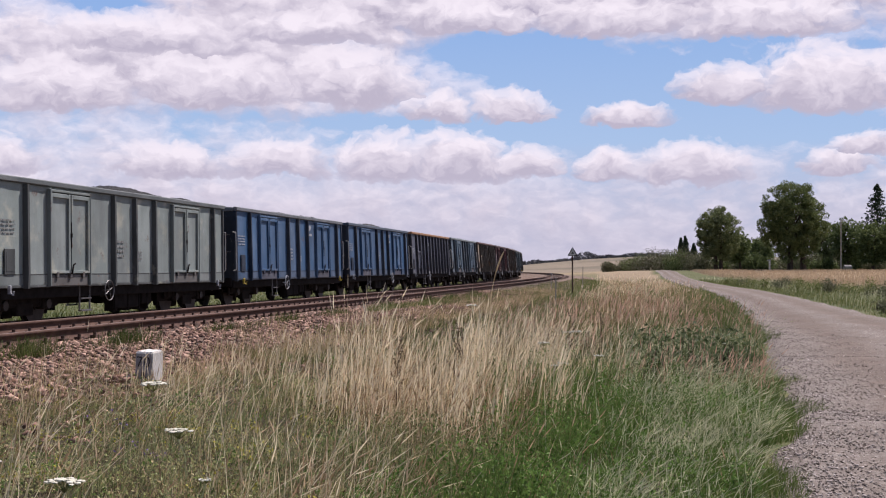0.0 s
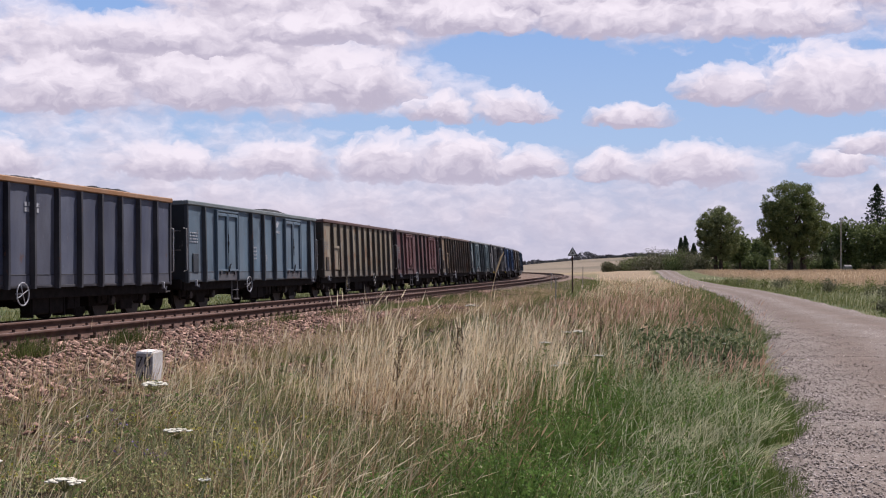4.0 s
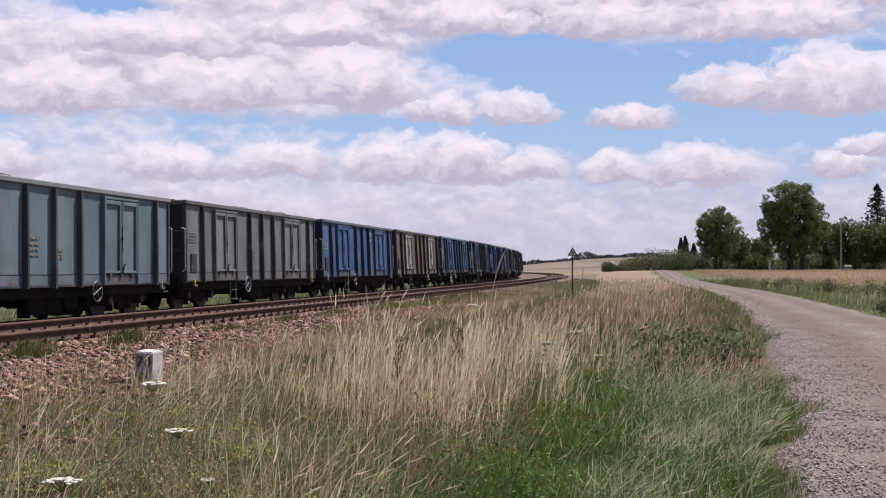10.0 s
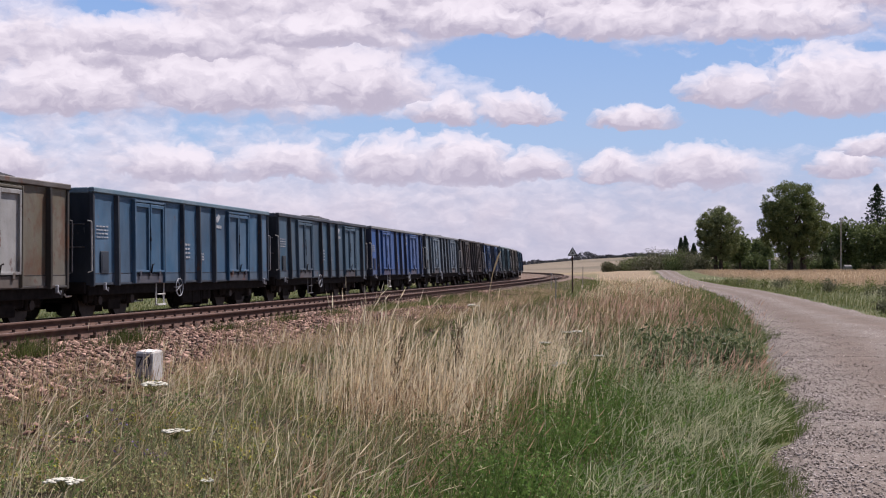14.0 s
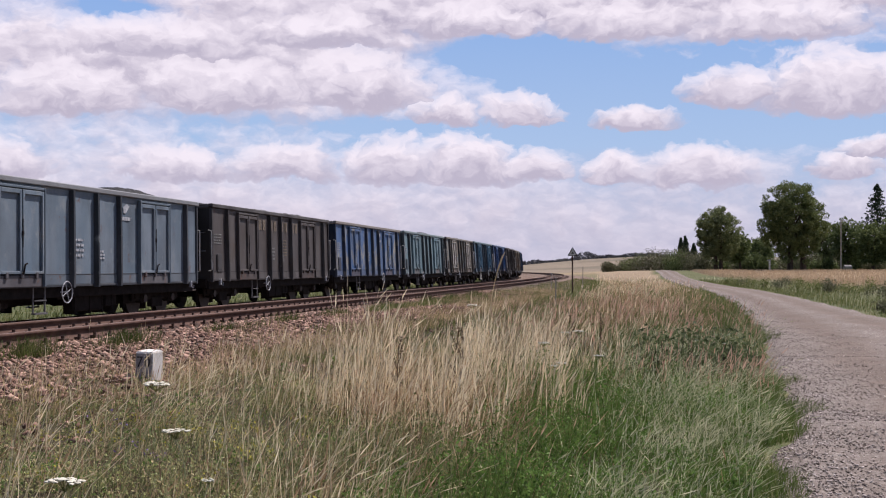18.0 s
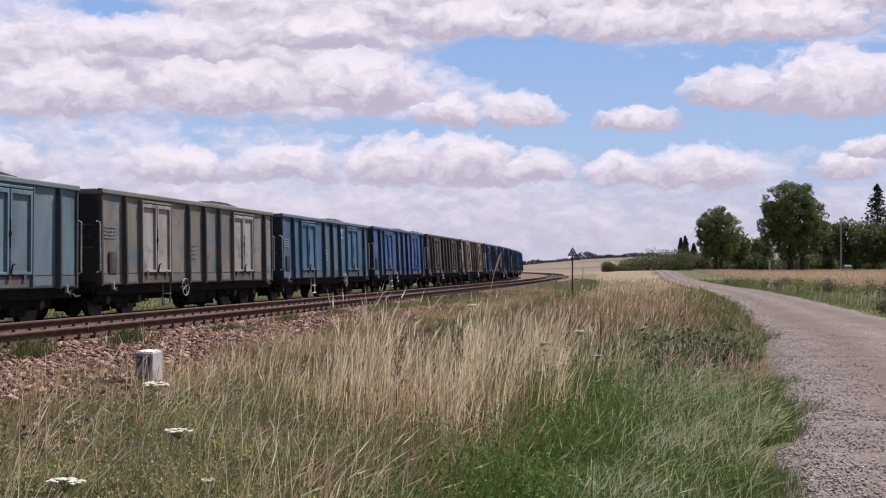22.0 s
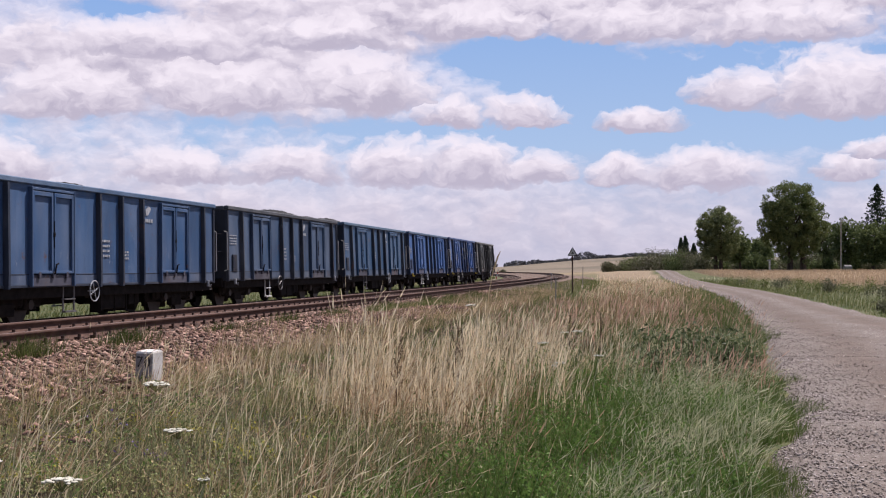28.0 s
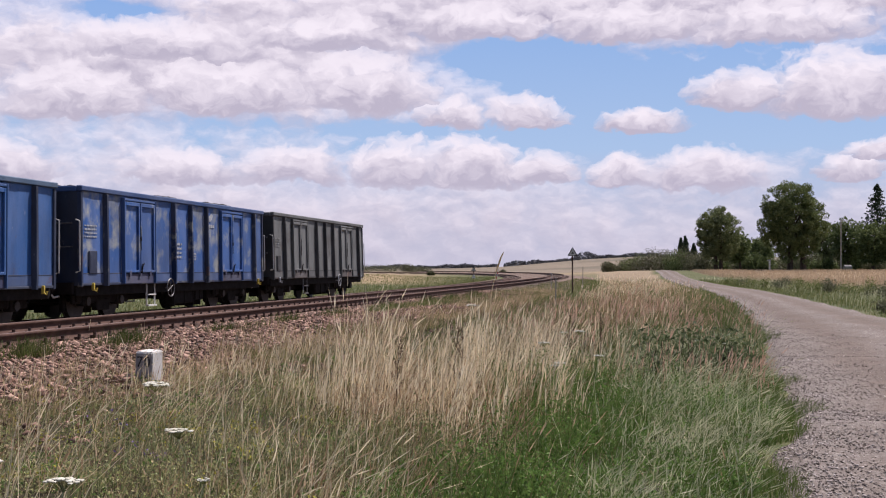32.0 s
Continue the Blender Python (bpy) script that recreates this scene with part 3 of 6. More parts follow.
def tracks():
    for name, off, level, s0, s1, step in (("near_track", NEAR, NEAR_RAIL, -40.0, 330.0, 0.45), ("far_track", 0.0, FAR_RAIL, -470.0, 560.0, 0.6)):
        tr = tagged(new("railway_track"), "rusty railway track on old sleepers in reddish ballast", "railway track", "pair of tracks")
        for o in (-0.7535, 0.7535):
            rail(tr, off + o, level, s0, s1)
        # sleepers: one shared mesh, each an object
        bm = bmesh.new()
        box(bm, -1.25, 1.25, -0.12, 0.12, -0.14, 0.0, 0.02)
        sl = mesh_of("sleeper", bm, M["sleeper"])
        bm = bmesh.new()
        box(bm, -0.16, 0.16, -0.08, 0.08, 0.0, 0.016)
        for q in (-0.1, 0.1):
            box(bm, q - 0.045, q + 0.045, -0.06, 0.06, 0.01, 0.04)
            tube(bm, [(q, 0, 0.03), (q, 0, 0.08)], 0.024, 6)
        cl = mesh_of("clip", bm, M["clip"])
        a0, a1 = (-14.0, 95.0) if off else (-10.0, 60.0)
        for s in np.arange(a0, a1, step):
            x, y, th = on_line(s, off)
            c = 0.0 if off else float(cant(s))
            m = Matrix.Translation((x, y, level - 0.172 + 0.5 * c)) @ Matrix.Rotation(-th + random.uniform(-0.01, 0.01), 4, "Z") @ Matrix.Rotation(-c / 1.507, 4, "Y")
            ob = new("sleeper", sl)
            ob.parent, ob.matrix_basis = tr, m
            if off:
                for o in (-0.7535, 0.7535):
                    c = new("rail_clip", cl)
                    c.parent, c.matrix_basis = tr, m @ Matrix.Translation((o, 0, 0))
        bm = bmesh.new()
        for s in list(np.arange(s0, a0, 0.6)) + list(np.arange(a1, s1, 0.6)):
            x, y, th = on_line(s, off)
            v0 = len(bm.verts)
            box(bm, -1.25, 1.25, -0.12, 0.12, -0.14, 0.0)
            bm.verts.ensure_lookup_table()
            c = 0.0 if off else float(cant(s))
            m = Matrix.Translation((x, y, level - 0.172 + 0.5 * c)) @ Matrix.Rotation(-th, 4, "Z") @ Matrix.Rotation(-c / 1.507, 4, "Y")
            for i in range(v0, len(bm.verts)):
                bm.verts[i].co = m @ bm.verts[i].co
        rest = part("far_sleeper", bm, M["sleeper"], tr)
        tagged(rest, kind="stuff")
    bed("near_ballast", NEAR, 2.0, NEAR_RAIL - 0.195, -60, 330, 2.7, "reddish crushed stone ballast of the empty track")
    bed("far_ballast", 0.0, 1.75, FAR_RAIL - 0.2, -470, 560, 1.1, "reddish crushed stone ballast under the train")
    # loose ballast stones on the shoulder towards the meadow
    r = np.random.RandomState(5)
    n = 37000
    s = -13 + 48 * r.uniform(0, 1, n) ** 1.8
    o = NEAR + 0.84 + 3.9 * r.uniform(0, 1, n) ** 1.15
    keep = (o < NEAR + 3.6 + 0.5 * value_noise(s, s * 0.3, 12)) | (r.uniform(0, 1, n) < 0.25)
    s, o = s[keep], o[keep]
    x, y, th = on_line(s, o)
    e = np.clip((o - NEAR - 2.0) / 2.7, 0, 1)
    z = np.maximum((land(x, y) - 0.02) * e + (NEAR_RAIL - 0.195) * (1 - e), land(x, y))
    pos = np.stack([x, y, z + 0.012], 1)
    me = lump_mesh("ballast_stones", pos, 0.014 + 0.05 * r.uniform(0, 1, len(pos)) ** 1.7, M["ballast"], 6, 0.5)
    tagged(new("ballast_stones", me), "loose reddish ballast stones on the track shoulder", "stones", kind="stuff")
    # gravel on the road
    n = 42000
    y = 5 + 60 * r.uniform(0, 1, n) ** 3.0
    w = np.where(r.uniform(0, 1, n) < 0.9, r.beta(1.3, 6.5, n), r.uniform(0, 1, n))
    x = road_left(y) + 0.05 + w * (road_wide(y) - 0.1)
    pos = np.stack([x, y, road_height(x, y) + 0.004], 1)
    me = lump_mesh("road_gravel", pos, r.uniform(0.004, 0.015, n) * r.uniform(0.5, 1.4, n) * np.where(y < 30, 1.0, 0.7), M["pebble"], 8, 0.5)
    tagged(new("road_gravel", me), "loose grey gravel along the edge of the road", "stones", kind="stuff")


tracks()


# ---- the train ----
HALF, WIDE = 6.4, 1.45
SILL, TOP = 0.84, 3.18          # above the rail
RIBS_DOOR = [1.2, 2.13, 4.07, 5.3, 6.5, 7.7, 8.83, 10.77, 11.87]
RIBS_PLAIN = [1.28 + 1.047 * i for i in range(11)]
DOORS = [(2.13, 4.07), (8.83, 10.77)]


def wagon_meshes():
    """All the shapes of a wagon, built once; x runs back along the train, y = -WIDE is the side towards the meadow."""
    S = {}

    def keep(name, build, smooth_shade=False):
        bm = bmesh.new()
        build(bm)
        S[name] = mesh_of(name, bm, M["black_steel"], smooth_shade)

    keep("underframe", lambda b: (box(b, -HALF, HALF, -1.36, -1.2, SILL - 0.24, SILL + 0.1, 0.01), box(b, -HALF, HALF, 1.2, 1.36, SILL - 0.24, SILL + 0.1, 0.01),
                                  box(b, -HALF, HALF, -0.2, 0.2, SILL - 0.2, SILL + 0.1, 0.01),
                                  *[box(b, q - 0.07, q + 0.07, -1.16, 1.16, SILL - 0.12, SILL + 0.08) for q in (-6.3, -4.5, -2.2, 0, 2.2, 4.5, 6.3)]))
    keep("gear_case", lambda b: (box(b, -1.0, 0.5, -0.16, 0.1, SILL - 0.6, SILL - 0.05, 0.03), box(b, 0.62, 1.25, -0.16, 0.1, SILL - 0.52, SILL - 0.05, 0.03), *[box(b, q - 0.03, q + 0.03, -0.18, 0.12, SILL - 0.66, SILL, 0.008) for q in (-0.95, -0.2, 0.45, 0.95)]))
    keep("floor", lambda b: box(b, -HALF + 0.02, HALF - 0.02, -WIDE + 0.07, WIDE - 0.07, SILL + 0.12, SILL + 0.2))
    keep("sheet", lambda b: box(b, -HALF + 0.02, HALF - 0.02, -0.02, 0.02, SILL, TOP - 0.13))
    keep("end_sheet", lambda b: box(b, -0.02, 0.02, -WIDE + 0.03, WIDE - 0.03, SILL, TOP - 0.13))
    keep("sill_rail", lambda b: box(b, -HALF, HALF, -0.05, 0.035, SILL, SILL + 0.055, 0.008))
    keep("waist_rail", lambda b: box(b, -HALF, HALF, -0.012, 0.012, SILL + 0.27, SILL + 0.295, 0.004))
    keep("top_rail", lambda b: box(b, -HALF - 0.04, HALF + 0.04, -0.09, 0.06, TOP - 0.125, TOP, 0.02))
    keep("end_rail", lambda b: box(b, -0.06, 0.06, -WIDE + 0.05, WIDE - 0.05, TOP - 0.14, TOP - 0.008, 0.02))

    def rib(b):
        prof = [(-0.055, 0.0), (-0.04, -0.13), (0.04, -0.13), (0.055, 0.0)]
        lo, hi = SILL - 0.02, TOP - 0.14
        ring0 = [b.verts.new((px, py * 0.92, lo)) for px, py in prof]
        ring1 = [b.verts.new((px, py, lo + 0.3)) for px, py in prof]
        ring2 = [b.verts.new((px, py * 0.84, hi)) for px, py in prof]
        for r0, r1 in ((ring0, ring1), (ring1, ring2)):
            for i in range(4):
                b.faces.new((r0[i], r0[(i + 1) % 4], r1[(i + 1) % 4], r1[i]))
        b.faces.new(ring0[::-1]), b.faces.new(ring2)
    keep("rib", rib)
    keep("corner_post", lambda b: box(b, -0.05, 0.05, -0.06, 0.05, SILL - 0.03, TOP - 0.135, 0.015))
    keep("end_rib", lambda b: box(b, -0.045, 0.045, -0.05, 0.05, SILL, TOP - 0.14, 0.015))
    keep("end_beam", lambda b: box(b, -0.06, 0.06, -1.32, 1.32, SILL - 0.2, SILL + 0.08, 0.015))

    def leaf(b):
        w, lo, hi = 0.435, SILL + 0.3, TOP - 0.26
        box(b, -w, w, -0.03, 0.0, lo, hi)
        for x0, x1, z0, z1 in ((-w, -w + 0.07, lo, hi), (w - 0.07, w, lo, hi), (-w + 0.07, w - 0.07, lo, lo + 0.06), (-w + 0.07, w - 0.07, hi - 0.09, hi)):
            box(b, x0, x1, -0.085, -0.03, z0, z1, 0.006)
    keep("door_leaf", leaf)
    keep("door_frame", lambda b: (box(b, -0.95, -0.9, -0.1, 0, SILL + 0.02, TOP - 0.17, 0.008), box(b, 0.9, 0.95, -0.1, 0, SILL + 0.02, TOP - 0.17, 0.008),
                                  box(b, -0.9, 0.9, -0.09, 0, TOP - 0.235, TOP - 0.18, 0.008), box(b, -0.025, 0.025, -0.05, 0, SILL + 0.3, TOP - 0.24, 0.006)))
    keep("door_flap", lambda b: (box(b, -0.88, 0.88, -0.045, 0.0, SILL + 0.02, SILL + 0.27, 0.01), *[box(b, q - 0.05, q + 0.05, -0.09, -0.04, SILL + 0.2, SILL + 0.34, 0.01) for q in (-0.6, 0.0, 0.6)]))
    keep("latch", lambda b: (tube(b, [(0.0, -0.095, 1.7), (0.0, -0.095, 2.3)], 0.011), box(b, -0.035, 0.035, -0.11, -0.05, 1.95, 2.05, 0.01)))
    keep("handle", lambda b: tube(b, [(0, -0.05, SILL + 0.28), (0.0, -0.11, SILL + 0.3), (0.03, -0.13, SILL + 0.5), (0.13, -0.12, SILL + 0.52)], 0.018))
    keep("hatch", lambda b: (box(b, -0.4, 0.4, -0.04, 0, SILL + 0.3, SILL + 1.25, 0.01), box(b, -0.4, -0.34, -0.075, -0.03, SILL + 0.3, SILL + 1.25), box(b, 0.34, 0.4, -0.075, -0.03, SILL + 0.3, SILL + 1.25),
                             box(b, -0.42, 0.42, -0.085, -0.03, SILL + 1.18, SILL + 1.28, 0.01)))

    def bogie_frame(b):
        for y in (-1.02, 1.02):
            box(b, -1.35, 1.35, y - 0.06, y + 0.06, 0.44, 0.7, 0.02)
            box(b, -0.34, 0.34, y - 0.08, y + 0.08, 0.22, 0.5, 0.02)
            box(b, -1.5, 1.5, y - 0.03, y + 0.03, 0.4, 0.74, 0.02)
            box(b, -0.2, 0.2, y * 0.55 - 0.12, y * 0.55 + 0.12, 0.16, 0.6, 0.02)
            for q in (-0.9, 0.9):
                box(b, q - 0.17, q + 0.17, y - 0.11, y + 0.11, 0.34, 0.62, 0.03)
                box(b, q - 0.3, q + 0.3, y - 0.07, y + 0.07, 0.6, 0.74, 0.03)
                tube(b, [(q - 0.26, y, 0.42), (q - 0.26, y, 0.62)], 0.07, 8)
                tube(b, [(q + 0.26, y, 0.42), (q + 0.26, y, 0.62)], 0.07, 8)
        box(b, -0.16, 0.16, -1.0, 1.0, 0.4, 0.64, 0.03)
        box(b, -1.35, -1.2, -1.0, 1.0, 0.46, 0.6, 0.02), box(b, 1.2, 1.35, -1.0, 1.0, 0.46, 0.6, 0.02)
    keep("bogie_frame", bogie_frame)
    keep("wheelset", lambda b: (disc(b, (0, -0.75, 0.46), (0, 1, 0), 0.46, 0.065, 24, 0.05), disc(b, (0, 0.75, 0.46), (0, 1, 0), 0.46, 0.065, 24, 0.05),
                                disc(b, (0, -0.7, 0.46), (0, 1, 0), 0.488, 0.016, 24), disc(b, (0, 0.7, 0.46), (0, 1, 0), 0.488, 0.016, 24),
                                tube(b, [(0, -1.0, 0.46), (0, 1.0, 0.46)], 0.08, 10)))
    keep("axle_cap", lambda b: disc(b, (0, 0, 0.46), (0, 1, 0), 0.11, 0.03, 12))
    keep("brake_shoe", lambda b: (box(b, -0.05, 0.05, -0.06, 0.06, 0.22, 0.62, 0.02),))
    keep("buffer", lambda b: (tube(b, [(0, 0, 0), (0.36, 0, 0)], 0.1, 12), tube(b, [(0.36, 0, 0), (0.58, 0, 0)], 0.07, 12), tube(b, [(0.58, 0, 0), (0.61, 0, 0)], 0.22, 18)))
    keep("coupling", lambda b: (box(b, 0, 0.35, -0.04, 0.04, -0.05, 0.05, 0.01), ring(b, (0.42, 0, -0.04), (0, 1, 0), 0.1, 0.025, 12), ring(b, (0.56, 0, -0.08), (0, 0, 1), 0.09, 0.025, 12)))
    keep("hose", lambda b: tube(b, [(0, 0, 0), (0.15, 0, -0.12), (0.35, 0.02, -0.3), (0.55, 0.03, -0.22)], 0.03, 6))
    keep("hose_handle", lambda b: tube(b, [(0.0, -1.0, 0.62), (0.28, -1.0, 0.6), (0.4, -0.98, 0.68), (0.42, -0.98, 0.76)], 0.022, 6) or tube(b, [(0.0, 0.95, 0.6), (0.25, 0.95, 0.58), (0.36, 0.95, 0.66)], 0.022, 6))
    # brake gear, its boxes enlarged to stand for the shade between the bogies
    keep("brake_rigging", lambda b: (box(b, -3.3, -0.7, -0.5, 0.5, SILL - 0.42, SILL - 0.16, 0.03), box(b, 1.3, 3.5, -0.55, 0.55, SILL - 0.46, SILL - 0.16, 0.03),
                                     tube(b, [(-3.4, -0.3, 0.42), (3.4, -0.3, 0.46)], 0.03, 6), tube(b, [(-3.4, 0.35, 0.44), (3.4, 0.35, 0.42)], 0.03, 6),
                                     box(b, -0.5, 1.2, 0.1, 0.95, SILL - 0.46, SILL - 0.16, 0.03), box(b, -3.4, -2.9, -0.9, 0.9, SILL - 0.5, SILL - 0.16), box(b, 2.7, 3.5, -0.95, 0.95, SILL - 0.5, SILL - 0.16), box(b, -1.0, -0.75, -1.1, 1.1, SILL - 0.3, SILL - 0.12), box(b, 1.5, 1.75, -1.1, 1.1, SILL - 0.3, SILL - 0.12)))
    keep("brake_cylinder", lambda b: (tube(b, [(-0.35, 0, 0), (0.35, 0, 0)], 0.2, 14), tube(b, [(0.35, 0, 0), (1.2, 0, 0)], 0.03, 6), box(b, -0.3, -0.2, -0.1, 0.1, 0, 0.25), box(b, 0.2, 0.3, -0.1, 0.1, 0, 0.25)))
    keep("air_tank", lambda b: (tube(b, [(-0.5, 0, 0), (0.5, 0, 0)], 0.19, 14), box(b, -0.35, -0.3, -0.12, 0.12, 0.1, 0.3), box(b, 0.3, 0.35, -0.12, 0.12, 0.1, 0.3)))
    keep("hand_wheel", lambda b: (ring(b, (0, 0, 0), (0, 1, 0), 0.24, 0.014, 24), *[tube(b, [(0.24 * math.cos(a), 0, 0.24 * math.sin(a)), (-0.24 * math.cos(a), 0, -0.24 * math.sin(a))], 0.009, 5) for a in (0.4, 1.97)],
                                  tube(b, [(0, 0, 0), (0, 0.4, 0)], 0.02)))
    keep("step", lambda b: (tube(b, [(-0.25, 0, 0.1), (-0.25, 0, -0.46)], 0.022), tube(b, [(0.25, 0, 0.1), (0.25, 0, -0.46)], 0.022), box(b, -0.26, 0.26, -0.07, 0.03, -0.49, -0.45), box(b, -0.26, 0.26, -0.05, 0.03, -0.2, -0.17)))
    keep("grab_rail", lambda b: tube(b, [(0, 0.0, 1.15), (0, -0.1, 1.18), (0, -0.1, 2.35), (0, 0.0, 2.38)], 0.018))
    keep("end_step", lambda b: tube(b, [(0, -1.3, 0), (-0.12, -1.3, 0), (-0.12, -0.7, 0), (0, -0.7, 0)], 0.016))
    keep("lashing_hook", lambda b: (box(b, -0.03, 0.03, -0.04, 0.03, -0.1, 0.08, 0.01), tube(b, [(0, -0.03, -0.08), (0, -0.09, -0.12), (0, -0.1, -0.04)], 0.018)))
    keep("label_holder", lambda b: (box(b, -0.2, 0.2, -0.03, 0, -0.27, 0.27, 0.008), box(b, -0.15, 0.15, -0.036, -0.028, -0.2, 0.2)))
    return S


WS = wagon_meshes()


def panel_mesh(width, low=False):
    """A pressed steel side sheet of that width, slightly dished; or the dirty strip along its foot."""
    key = ("low" if low else "panel", width)
    if key not in WS:
        bm = bmesh.new()
        if low:
            box(bm, -width / 2 + 0.05, width / 2 - 0.05, -0.006, 0.006, SILL + 0.06, SILL + 0.265, 0.003)
        else:
            n = 4
            xs = [-width / 2 + width * i / n for i in range(n + 1)]
            zs = [SILL, SILL + 0.3, SILL + 1.1, SILL + 1.9, TOP - 0.13]
            r = random.Random(int(width * 1000))
            front = [[bm.verts.new((x, -0.02 + (r.uniform(-0.004, 0.012) if 0 < i < n and 0 < j < 4 else 0), z)) for i, x in enumerate(xs)] for j, z in enumerate(zs)]
            for j in range(4):
                for i in range(n):
                    bm.faces.new((front[j][i], front[j][i + 1], front[j + 1][i + 1], front[j + 1][i]))
            back = [bm.verts.new((x, 0.02, z)) for x, z in ((xs[0], zs[0]), (xs[-1], zs[0]), (xs[-1], zs[-1]), (xs[0], zs[-1]))]
            bm.faces.new(back[::-1])
            bm.faces.new([back[0], back[1]] + front[0][::-1]), bm.faces.new([back[3]] + front[-1] + [back[2]])
            bm.faces.new([back[0]] + [row[0] for row in front] + [back[3]]), bm.faces.new([back[1], back[2]] + [row[-1] for row in reversed(front)])
        WS[key] = mesh_of("panel", bm, M["black_steel"])
    return WS[key]


def coal_mesh(i, low, high):
    r = np.random.RandomState(40 + i)
    x = np.linspace(-HALF + 0.06, HALF - 0.06, 100)
    y = np.linspace(-WIDE + 0.06, WIDE - 0.06, 20)
    X, Y = np.meshgrid(x, y, indexing="ij")
    heap = low + (high - low) * np.clip(0.55 * np.sin(X * r.uniform(0.35, 0.6) + r.uniform(0, 6)) + 0.45 * np.sin(X * r.uniform(0.8, 1.3) + r.uniform(0, 6)), -0.4, 1)
    edge = np.clip((WIDE - 0.06 - abs(Y)) / 0.8, 0, 1) ** 0.7 * np.clip((HALF - 0.06 - abs(X)) / 0.9, 0, 1) ** 0.8
    Z = TOP - 0.16 + (0.16 + heap) * edge + r.uniform(-0.025, 0.025, X.shape) * (edge > 0.05) + 0.03 * value_noise(X * 3, Y * 3, i) * edge
    P = np.stack([X, Y, Z], 2)
    P[0, :, 2] = P[-1, :, 2] = SILL + 0.3
    P[:, 0, 2] = P[:, -1, 2] = SILL + 0.3
    me = grid_mesh("coal_load", P, M["coal"])
    return me


COAL = [coal_mesh(0, 0.1, 0.2), coal_mesh(1, 0.1, 0.3), coal_mesh(2, 0.06, 0.25), coal_mesh(3, 0.1, 0.34), coal_mesh(4, 0.0, 0.1)]


def bars(bm, x, z, w, rows, h=0.04, gap=0.05, y=-0.031, seed=0):
    """Unreadable lettering: short plain bars."""
    r = random.Random(seed)
    for i in range(rows):
        a = x
        while a < x + w:
            b = min(a + r.uniform(0.05, 0.16), x + w)
            box(bm, a, b, y, y + 0.006, z - i * (h + gap), z - i * (h + gap) + h)
            a = b + r.uniform(0.02, 0.05)


DARKBLUE, CREAM = (0.06, 0.105, 0.24), (0.42, 0.39, 0.29)
